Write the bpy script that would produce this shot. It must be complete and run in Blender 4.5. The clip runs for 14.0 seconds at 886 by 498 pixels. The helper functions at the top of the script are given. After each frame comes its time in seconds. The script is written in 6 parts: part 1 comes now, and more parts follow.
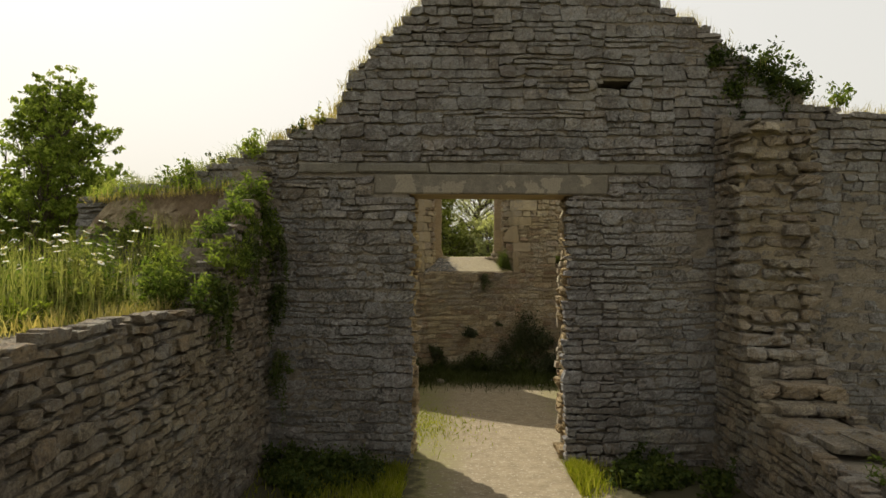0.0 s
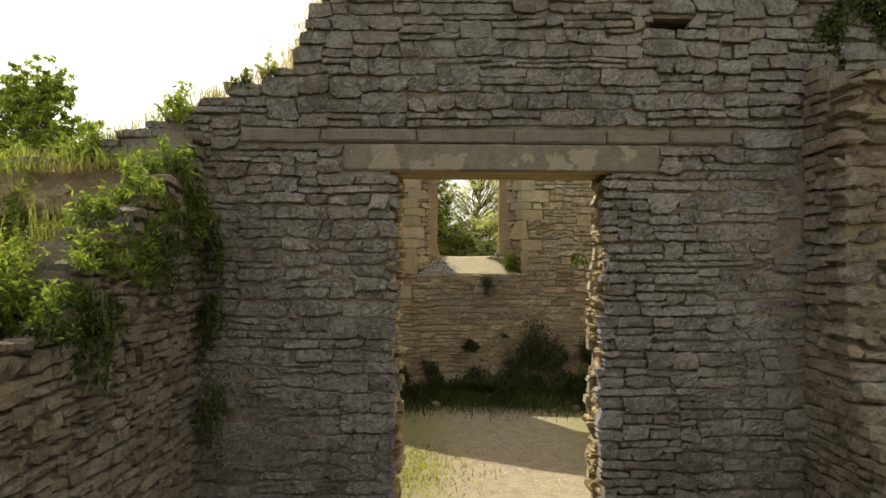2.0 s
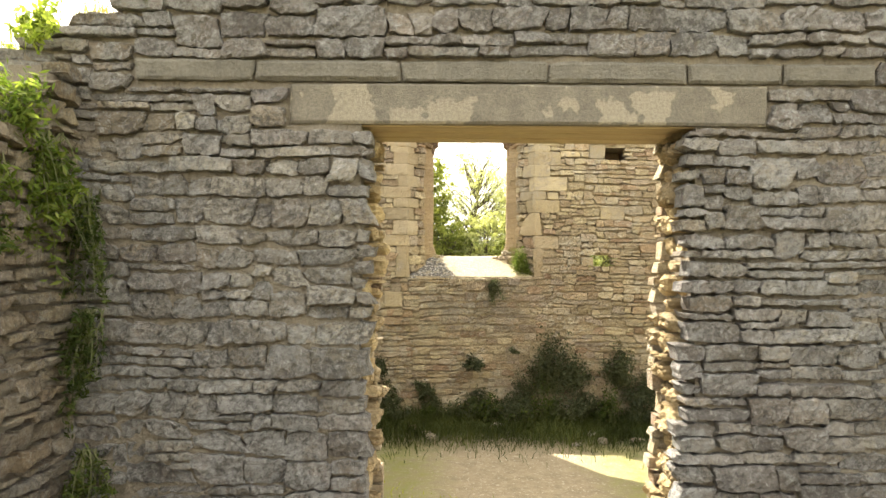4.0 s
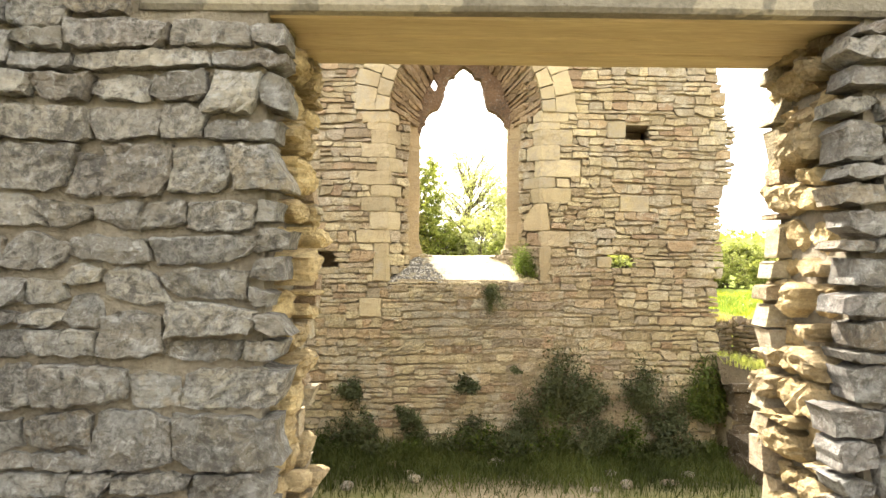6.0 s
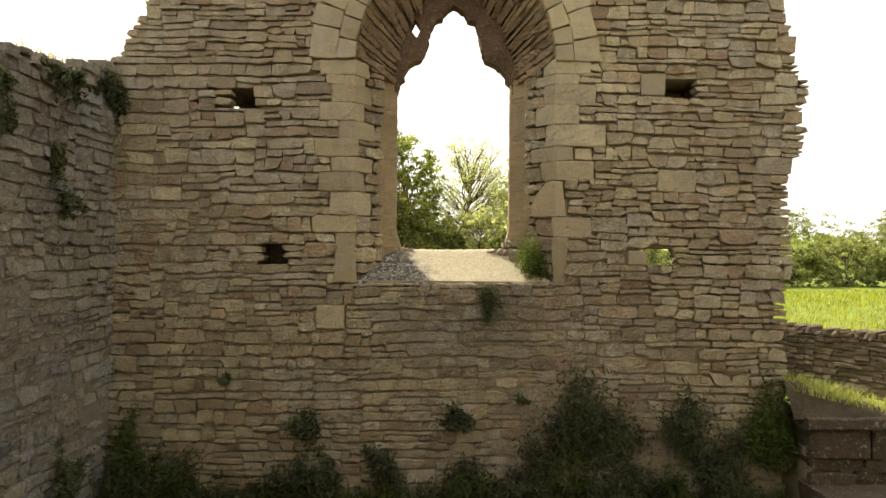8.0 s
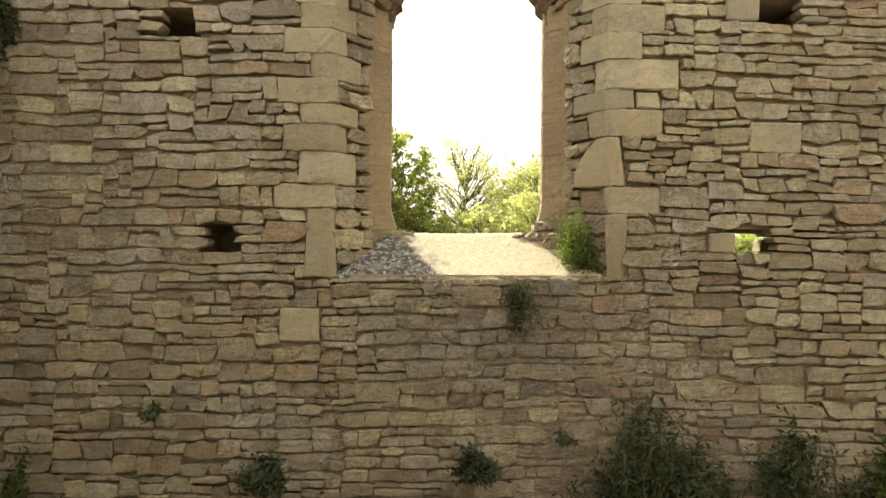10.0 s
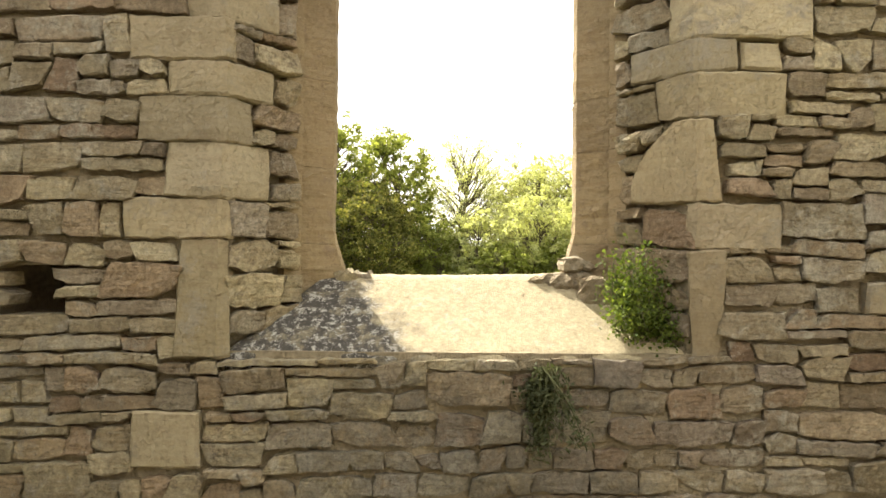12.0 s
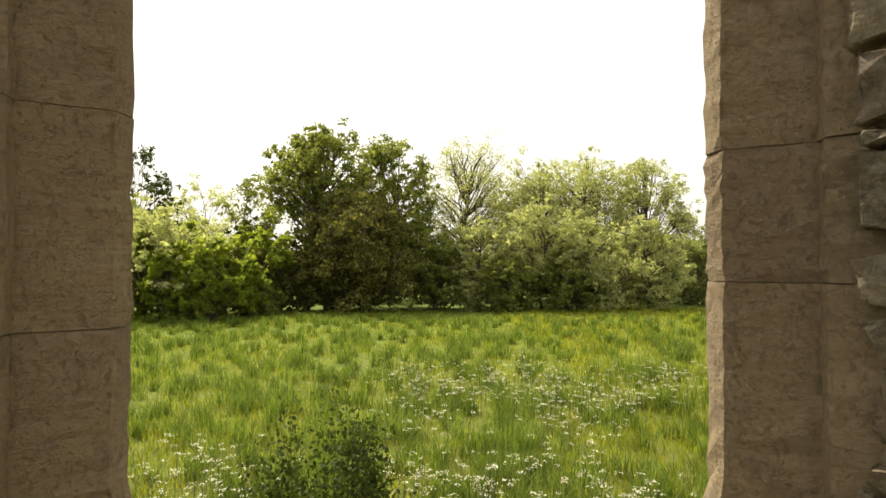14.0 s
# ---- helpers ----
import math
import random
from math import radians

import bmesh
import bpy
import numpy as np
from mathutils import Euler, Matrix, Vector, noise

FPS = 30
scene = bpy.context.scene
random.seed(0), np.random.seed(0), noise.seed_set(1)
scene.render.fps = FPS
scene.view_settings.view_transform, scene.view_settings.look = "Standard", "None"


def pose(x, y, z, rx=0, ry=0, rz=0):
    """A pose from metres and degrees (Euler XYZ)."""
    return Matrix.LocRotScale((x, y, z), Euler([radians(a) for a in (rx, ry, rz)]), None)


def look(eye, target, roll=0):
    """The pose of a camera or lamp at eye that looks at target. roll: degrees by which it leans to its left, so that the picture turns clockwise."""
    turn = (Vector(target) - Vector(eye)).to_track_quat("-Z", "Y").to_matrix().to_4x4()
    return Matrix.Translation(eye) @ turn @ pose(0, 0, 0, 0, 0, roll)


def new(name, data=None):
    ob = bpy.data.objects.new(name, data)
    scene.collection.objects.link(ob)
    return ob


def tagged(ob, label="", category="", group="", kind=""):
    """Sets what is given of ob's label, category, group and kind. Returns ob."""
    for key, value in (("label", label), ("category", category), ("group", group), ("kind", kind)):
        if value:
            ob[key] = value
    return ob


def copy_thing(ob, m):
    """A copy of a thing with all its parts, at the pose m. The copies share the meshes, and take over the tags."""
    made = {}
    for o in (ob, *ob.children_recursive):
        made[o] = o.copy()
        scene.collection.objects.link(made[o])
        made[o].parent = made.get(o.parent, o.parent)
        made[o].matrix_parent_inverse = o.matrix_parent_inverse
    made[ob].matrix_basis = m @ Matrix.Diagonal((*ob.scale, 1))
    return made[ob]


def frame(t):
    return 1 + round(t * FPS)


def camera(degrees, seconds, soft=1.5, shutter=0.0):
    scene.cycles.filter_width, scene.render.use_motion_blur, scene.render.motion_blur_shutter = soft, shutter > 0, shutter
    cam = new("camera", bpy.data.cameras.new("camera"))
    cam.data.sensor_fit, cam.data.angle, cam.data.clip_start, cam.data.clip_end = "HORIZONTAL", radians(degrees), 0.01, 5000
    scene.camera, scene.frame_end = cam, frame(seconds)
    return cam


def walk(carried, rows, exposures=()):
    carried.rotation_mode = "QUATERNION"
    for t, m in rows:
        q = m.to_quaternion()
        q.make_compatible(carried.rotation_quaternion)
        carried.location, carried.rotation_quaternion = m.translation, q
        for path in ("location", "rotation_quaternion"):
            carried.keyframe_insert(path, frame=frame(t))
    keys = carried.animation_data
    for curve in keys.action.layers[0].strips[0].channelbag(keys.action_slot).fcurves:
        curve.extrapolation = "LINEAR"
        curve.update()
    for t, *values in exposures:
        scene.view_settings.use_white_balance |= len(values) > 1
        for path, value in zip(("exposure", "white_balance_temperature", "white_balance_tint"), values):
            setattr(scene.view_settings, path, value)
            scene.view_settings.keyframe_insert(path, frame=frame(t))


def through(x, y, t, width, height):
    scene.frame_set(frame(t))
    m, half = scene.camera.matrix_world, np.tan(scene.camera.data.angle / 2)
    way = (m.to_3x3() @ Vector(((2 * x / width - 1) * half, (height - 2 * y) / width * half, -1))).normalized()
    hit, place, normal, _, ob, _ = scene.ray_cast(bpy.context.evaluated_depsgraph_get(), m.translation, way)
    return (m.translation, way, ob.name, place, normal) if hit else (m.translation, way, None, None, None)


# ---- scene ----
cam = camera(70.0, 14.0)
PATH = [
    (0, (0.36, 0.102, 2.205), (0.343, 2.102, 2.227), 0.4),
    (0.5, (0.394, 0.522, 2.209), (0.377, 2.522, 2.23), 0.5),
    (1, (0.413, 0.969, 2.207), (0.396, 2.969, 2.229), 0.7),
    (1.5, (0.41, 1.397, 2.198), (0.394, 3.397, 2.222), 0.6),
    (2, (0.39, 1.853, 2.196), (0.377, 3.852, 2.218), 0.5),
    (2.5, (0.377, 2.267, 2.189), (0.365, 4.267, 2.213), 0.5),
    (3, (0.359, 2.701, 2.189), (0.352, 4.701, 2.212), 0.5),
    (5.5, (0.418, 4.626, 2.144), (0.424, 6.626, 2.176), 0.6),
    (6, (0.439, 4.987, 2.151), (0.457, 6.986, 2.182), 0.6),
    (6.5, (0.497, 5.458, 2.148), (0.513, 7.458, 2.18), 0.7),
    (7, (0.551, 5.905, 2.148), (0.569, 7.904, 2.178), 0.7),
    (7.5, (0.615, 6.277, 2.137), (0.626, 8.276, 2.168), 0.7),
    (8, (0.596, 6.638, 2.131), (0.615, 8.638, 2.153), 0.6),
    (8.5, (0.573, 6.979, 2.076), (0.597, 8.979, 2.1), 0.7),
    (10.8, (0.484, 8.733, 2.023), (0.536, 10.732, 2.054), 0.4),
    (11, (0.498, 8.887, 2.03), (0.554, 10.886, 2.075), 0.4),
    (11.5, (0.575, 9.294, 2.11), (0.616, 11.293, 2.165), 0.6),
    (12, (0.638, 9.704, 2.253), (0.673, 11.703, 2.288), 0.6),
    (12.5, (0.672, 10.042, 2.394), (0.711, 12.041, 2.39), 0.8),
    (13, (0.702, 10.395, 2.551), (0.737, 12.395, 2.563), 1.0),
    (13.3, (0.724, 10.673, 2.645), (0.75, 12.672, 2.663), 1.2),
    (13.5, (0.713, 10.888, 2.678), (0.747, 12.888, 2.706), -0.1),
    (14, (0.758, 11.315, 2.742), (0.786, 13.315, 2.792), -0.0),
]
EXPOSURES = [(0, 0.0), (1.5, 0.35), (2.5, 0.95), (3, 1.4), (5.5, 2.68), (6, 2.62), (6.5, 2.1), (7, 1.47), (7.5, 1.08), (8.5, 1.04), (11, 1.88), (11.5, 1.86), (12.5, 1.42), (13.2, 0.77), (14, 0.48)]
walk(cam, [(t, look(eye, target, roll)) for t, eye, target, roll in PATH],
     exposures=EXPOSURES)

# ---- sky and sun ----
SUN_AZ, SUN_EL = 35.5, 48.0          # degrees to the left of +y, and above the horizon
world = bpy.data.worlds.new("sky")
scene.world = world
world.use_nodes = True
wn = world.node_tree
sky = wn.nodes.new("ShaderNodeTexSky")
sky.sky_type, sky.sun_disc = "NISHITA", False
sky.sun_elevation, sky.sun_rotation = radians(SUN_EL), radians(-SUN_AZ)
sky.air_density, sky.dust_density, sky.ozone_density = 1.0, 7.0, 1.0
bg = wn.nodes["Background"]
bg.inputs["Strength"].default_value = 0.1
haze = wn.nodes.new("ShaderNodeMix")
haze.data_type = "RGBA"
haze.inputs[0].default_value = 0.68
haze.inputs[7].default_value = (10.6, 10.2, 9.1, 1)
wn.links.new(sky.outputs[0], haze.inputs[6])
wn.links.new(haze.outputs[2], bg.inputs["Color"])
sun = new("sun", bpy.data.lights.new("sun", "SUN"))
sun.data.energy, sun.data.angle, sun.data.color = 5.0, radians(0.6), (1.0, 0.93, 0.8)
to_sun = Vector((-math.sin(radians(SUN_AZ)) * math.cos(radians(SUN_EL)),
                 math.cos(radians(SUN_AZ)) * math.cos(radians(SUN_EL)), math.sin(radians(SUN_EL))))
sun.matrix_world = look(to_sun * 50, (0, 0, 0))


# ---- materials ----
class Mat:
    """A small builder of node materials."""

    def __init__(self, name):
        self.m = bpy.data.materials.new(name)
        self.m.use_nodes = True
        self.t = self.m.node_tree
        self.b = self.t.nodes["Principled BSDF"]
        self.pos = self.t.nodes.new("ShaderNodeNewGeometry")

    def n(self, kind, **inputs):
        node = self.t.nodes.new(kind)
        for k, v in inputs.items():
            self.put(node.inputs[k.replace("_", " ")], v)
        return node

    def put(self, socket, v):
        if hasattr(v, "is_output"):
            self.t.links.new(v, socket)
        else:
            socket.default_value = v

    def noise(self, scale, detail=5.0, rough=0.6, stretch=None, warp=0.0):
        v = self.pos.outputs["Position"]
        if stretch:
            mp = self.n("ShaderNodeMapping", Vector=v, Scale=stretch)
            v = mp.outputs[0]
        return self.n("ShaderNodeTexNoise", Vector=v, Scale=scale, Detail=detail, Roughness=rough, Distortion=warp).outputs["Fac"]

    def ramp(self, fac, stops, ease=False):
        r = self.t.nodes.new("ShaderNodeValToRGB")
        if ease:
            r.color_ramp.interpolation = "EASE"
        els = r.color_ramp.elements
        while len(els) < len(stops):
            els.new(0.5)
        for e, (p, c) in zip(els, stops):
            e.position = p
            e.color = (*c, 1) if len(c) == 3 else (c[0], c[0], c[0], 1)
        self.put(r.inputs[0], fac)
        return r.outputs[0]

    def mix(self, fac, a, b, blend="MIX"):
        x = self.t.nodes.new("ShaderNodeMix")
        x.data_type, x.blend_type = "RGBA", blend
        self.put(x.inputs[0], fac)
        self.put(x.inputs[6], (*a, 1) if isinstance(a, tuple) else a)
        self.put(x.inputs[7], (*b, 1) if isinstance(b, tuple) else b)
        return x.outputs[2]

    def math(self, op, a, b=0.0):
        x = self.t.nodes.new("ShaderNodeMath")
        x.operation = op
        self.put(x.inputs[0], a)
        self.put(x.inputs[1], b)
        return x.outputs[0]

    def each(self):
        """A random number for every piece, be it an object or an island of a mesh."""
        o = self.t.nodes.new("ShaderNodeObjectInfo")
        return self.math("FRACT", self.math("ADD", o.outputs["Random"], self.pos.outputs["Random Per Island"]))

    def bump(self, height, strength=0.5, distance=0.01):
        return self.n("ShaderNodeBump", Height=height, Strength=strength, Distance=distance).outputs[0]

    def done(self, color, rough=0.9, normal=None, spec=0.25):
        self.put(self.b.inputs["Base Color"], (*color, 1) if isinstance(color, tuple) else color)
        self.put(self.b.inputs["Roughness"], rough)
        self.put(self.b.inputs["Specular IOR Level"], spec)
        if normal is not None:
            self.put(self.b.inputs["Normal"], normal)
        return self.m


def stone_mat(name, palette, lichen, lichen_cut, pale=(0.5, 0.48, 0.43), pale_cut=0.6, dark=(0.11, 0.095, 0.08), dark_cut=0.6, bed=0.5, relief=0.017, speck=1.0, tone=0.86, stain=None, vary=0.68):
    """Weathered limestone: a tint for each stone, beds and grain, with lichen and dark weathering in patches."""
    k = Mat(name)
    palette, lichen, pale, dark = [tuple(v * tone for v in c) for c in palette], *(tuple(v * tone for v in c) for c in (lichen, pale, dark))
    n = len(palette)
    one = k.each()
    mean = tuple(sum(c[q] for c in palette) / n for q in range(3))
    base = k.mix(vary, mean, k.ramp(one, [(i / (n - 1), c) for i, c in enumerate(palette)]))
    two = k.math("FRACT", k.math("MULTIPLY", one, 7.31))
    base = k.mix(1.0, base, k.ramp(two, [(0.0, (1 - 0.34 * vary, 1 - 0.35 * vary, 1 - 0.36 * vary)), (0.5, (1.0, 1.0, 1.0)), (1.0, (1 + 0.2 * vary, 1 + 0.2 * vary, 1 + 0.18 * vary))]), "MULTIPLY")
    # broad zones of warmer and greyer stone
    base = k.mix(1.0, base, k.ramp(k.noise(0.55, 3, 0.55), [(0.36, (0.84, 0.8, 0.78)), (0.5, (1.0, 0.98, 0.95)), (0.64, (1.14, 1.12, 1.02))]), "MULTIPLY")
    big, mid = k.noise(1.7, 4), k.noise(13, 7, 0.75)
    grain = k.noise(60, 6, 0.75)
    beds = k.noise(7, 6, 0.72, (1, 1, 9), 0.3)
    base = k.mix(k.ramp(beds, [(0.45, (0.0,)), (0.7, (1.1 * bed,))]), base, k.mix(1.0, base, (0.68, 0.58, 0.46), "MULTIPLY"))
    blotch = k.math("ADD", k.math("MULTIPLY", big, 0.45), k.math("MULTIPLY", mid, 0.55))
    base = k.mix(k.ramp(blotch, [(lichen_cut, (0.0,)), (lichen_cut + 0.07, (0.85,))]), base, lichen)
    spots = k.ramp(k.noise(27, 6, 0.8, warp=0.8), [(pale_cut - 0.04, (0.0,)), (pale_cut + 0.05, (0.8,))])
    base = k.mix(spots, base, pale)
    soot = k.ramp(k.math("ADD", k.math("MULTIPLY", k.noise(33, 6, 0.8, warp=0.5), 0.65), k.math("MULTIPLY", k.noise(3.1, 3), 0.35)), [(dark_cut - 0.07, (0.0,)), (dark_cut + 0.03, (0.85,))])
    base = k.mix(soot, base, dark)
    if stain:
        # grey lichen with an uneven outline where rain runs off the sill: (middle x, half width, middle z, half height)
        xyz = k.n("ShaderNodeSeparateXYZ", Vector=k.pos.outputs["Position"])
        ex = k.math("ABSOLUTE", k.math("MULTIPLY", k.math("SUBTRACT", xyz.outputs[0], stain[0]), 1 / stain[1]))
        ez = k.math("ABSOLUTE", k.math("MULTIPLY", k.math("SUBTRACT", xyz.outputs[2], stain[2]), 1 / stain[3]))
        near = k.math("ADD", k.math("MAXIMUM", ex, ez), k.math("MULTIPLY", k.math("SUBTRACT", k.noise(4, 5, 0.7), 0.5), 1.6))
        where = k.math("MULTIPLY", k.ramp(near, [(0.6, (0.6,)), (1.0, (0.0,))]), k.ramp(k.noise(11, 6, 0.75), [(0.36, (0.1,)), (0.56, (1.0,))]))
        base = k.mix(where, base, (0.19, 0.178, 0.15))
    base = k.mix(1.0, base, k.ramp(grain, [(0.28, (1 - 0.38 * speck,) * 3), (0.72, (1 + 0.26 * speck, 1 + 0.25 * speck, 1 + 0.23 * speck))]), "MULTIPLY")
    # weathering that runs on from stone to stone, and pits
    smear = k.noise(5.5, 8, 0.78, warp=0.4)
    base = k.mix(1.0, base, k.ramp(smear, [(0.3, (1 - 0.3 * speck, 1 - 0.32 * speck, 1 - 0.34 * speck)), (0.5, (1.0, 1.0, 1.0)), (0.7, (1 + 0.24 * speck, 1 + 0.23 * speck, 1 + 0.2 * speck))]), "MULTIPLY")
    pits = k.ramp(k.noise(85, 5, 0.8), [(0.34, (0.0,)), (0.46, (1.0,))])
    base = k.mix(k.math("MULTIPLY", k.math("SUBTRACT", 1.0, pits), 0.3 * speck), base, dark)
    h = k.math("ADD", k.math("ADD", k.noise(30, 8, 0.78), k.math("MULTIPLY", mid, 1.6)), k.math("ADD", k.math("MULTIPLY", beds, 1.6 * bed), k.math("MULTIPLY", pits, 0.3)))
    return k.done(base, 0.94, k.bump(h, 1.0, relief), 0.12)


def plain_noise_mat(name, a, b, scale, rough=0.9, bump=0.5, dist=0.01, c=None, spec=0.2, stretch=None, soft=0.07):
    k = Mat(name)
    base = k.mix(k.ramp(k.noise(scale, 6, 0.65, stretch), [(0.3, (0.0,)), (0.7, (1.0,))]), a, b)
    if c:
        base = k.mix(k.ramp(k.noise(scale * 0.22, 4), [(0.53, (0.0,)), (0.53 + soft, (1.0,))]), base, c)
    fine = k.noise(scale * 6, 6, 0.7, stretch)
    base = k.mix(1.0, base, k.ramp(fine, [(0.25, (0.7, 0.7, 0.7)), (0.75, (1.2, 1.2, 1.2))]), "MULTIPLY")
    return k.done(base, rough, k.bump(fine, bump, dist), spec)


def leaf_mat(name, palette, through=0.5):
    """Leaves: a tint for each leaf, and light shining through."""
    k = Mat(name)
    n = len(palette)
    base = k.ramp(k.each(), [(i / (n - 1), c) for i, c in enumerate(palette)])
    base = k.mix(1.0, base, k.ramp(k.noise(1.3, 4, 0.65), [(0.3, (0.45, 0.48, 0.45)), (0.7, (1.4, 1.36, 1.15))]), "MULTIPLY")
    k.done(base, 0.7, None, 0.12)
    tr = k.n("ShaderNodeBsdfTranslucent", Color=k.mix(1.0, base, (1.35, 1.4, 0.7), "MULTIPLY"))
    mx = k.n("ShaderNodeMixShader", Fac=through)
    k.t.links.new(k.b.outputs[0], mx.inputs[1])
    k.t.links.new(tr.outputs[0], mx.inputs[2])
    k.t.links.new(mx.outputs[0], k.t.nodes["Material Output"].inputs[0])
    return k.m


GREY = stone_mat("grey_rubble", [(0.32, 0.3, 0.27), (0.4, 0.38, 0.355), (0.355, 0.345, 0.34), (0.44, 0.415, 0.37), (0.345, 0.325, 0.315), (0.4, 0.35, 0.285)],
                 (0.41, 0.405, 0.385), 0.475, (0.55, 0.54, 0.515), 0.57, (0.15, 0.14, 0.128), 0.55, relief=0.014, speck=0.65, tone=0.66, vary=1.0)
WARM = stone_mat("warm_rubble", [(0.445, 0.385, 0.255), (0.505, 0.45, 0.315), (0.415, 0.355, 0.245), (0.545, 0.49, 0.345), (0.44, 0.34, 0.23), (0.495, 0.45, 0.335), (0.41, 0.365, 0.31), (0.34, 0.27, 0.185), (0.39, 0.265, 0.185)],
                 (0.47, 0.425, 0.335), 0.52, (0.55, 0.5, 0.4), 0.64, (0.2, 0.16, 0.115), 0.62, stain=(0.72, 0.85, 1.52, 0.42), tone=0.9)
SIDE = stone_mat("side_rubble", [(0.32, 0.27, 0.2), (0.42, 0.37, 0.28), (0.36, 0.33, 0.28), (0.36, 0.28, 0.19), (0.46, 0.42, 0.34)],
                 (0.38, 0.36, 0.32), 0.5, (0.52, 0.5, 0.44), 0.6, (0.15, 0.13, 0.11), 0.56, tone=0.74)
INNER = stone_mat("pale_side_rubble", [(0.36, 0.32, 0.26), (0.44, 0.41, 0.35), (0.4, 0.375, 0.335), (0.4, 0.34, 0.26), (0.48, 0.45, 0.39)],
                  (0.42, 0.41, 0.39), 0.5, (0.55, 0.54, 0.5), 0.58, (0.16, 0.145, 0.13), 0.58, tone=0.76)
CORE_ST = stone_mat("reveal_rubble", [(0.52, 0.41, 0.23), (0.58, 0.47, 0.28), (0.46, 0.36, 0.21), (0.54, 0.45, 0.3)],
                    (0.4, 0.36, 0.29), 0.58, (0.58, 0.52, 0.4), 0.64, (0.2, 0.17, 0.13), 0.64)
ASHLAR = stone_mat("pale_ashlar", [(0.465, 0.395, 0.26), (0.515, 0.45, 0.315), (0.435, 0.375, 0.26), (0.5, 0.42, 0.275)],
                   (0.39, 0.345, 0.265), 0.5, (0.58, 0.51, 0.38), 0.66, (0.33, 0.255, 0.165), 0.62, 0.24, 0.008, 0.42, 0.78)
JAMB_ST = stone_mat("brown_jamb_stone", [(0.36, 0.285, 0.18), (0.41, 0.33, 0.21), (0.33, 0.262, 0.17)], (0.3, 0.23, 0.16), 0.54, (0.5, 0.42, 0.3), 0.66, (0.2, 0.145, 0.1), 0.64, 0.4, 0.008, 0.35)
TRACERY = stone_mat("weathered_tracery", [(0.28, 0.19, 0.125), (0.33, 0.225, 0.15)], (0.24, 0.2, 0.145), 0.6, tone=0.58)
SOFFIT = stone_mat("brown_soffit_stone", [(0.42, 0.31, 0.2), (0.5, 0.38, 0.24), (0.36, 0.27, 0.185), (0.45, 0.36, 0.26)], (0.38, 0.32, 0.24), 0.56, (0.5, 0.44, 0.34), 0.64, (0.2, 0.15, 0.1), 0.6, tone=0.74)
DARK_ST = stone_mat("dark_brown_stone", [(0.12, 0.095, 0.065), (0.17, 0.135, 0.095), (0.1, 0.08, 0.06)], (0.2, 0.18, 0.14), 0.6)
SOIL = plain_noise_mat("dark_soil", (0.06, 0.045, 0.028), (0.12, 0.095, 0.06), 7, 0.97, 1.0, 0.04)
EARTH = plain_noise_mat("dry_earth", (0.15, 0.105, 0.065), (0.27, 0.2, 0.125), 7, 0.97, 1.0, 0.04, (0.38, 0.31, 0.2))
FIELD_ST = stone_mat("field_wall_stone", [(0.2, 0.15, 0.1), (0.28, 0.21, 0.14), (0.16, 0.12, 0.09), (0.3, 0.25, 0.18)], (0.25, 0.22, 0.17), 0.6, tone=0.58)
MORTAR = plain_noise_mat("lime_mortar", (0.26, 0.215, 0.14), (0.39, 0.325, 0.22), 9, 0.95, 0.9, 0.03)
MORTAR_G = plain_noise_mat("grey_mortar", (0.195, 0.166, 0.125), (0.3, 0.26, 0.195), 9, 0.95, 0.9, 0.03)
LINTEL = plain_noise_mat("cement_lintel", (0.14, 0.125, 0.098), (0.21, 0.187, 0.145), 11, 0.95, 0.9, 0.012, (0.28, 0.247, 0.185), soft=0.012)
BAND = plain_noise_mat("string_course_stone", (0.24, 0.22, 0.175), (0.16, 0.148, 0.12), 10, 0.95, 1.0, 0.025, (0.2, 0.185, 0.15))
TIMBER = plain_noise_mat("timber", (0.42, 0.33, 0.185), (0.33, 0.25, 0.135), 4, 0.75, 0.35, 0.004, None, 0.3, (0.5, 6, 6))


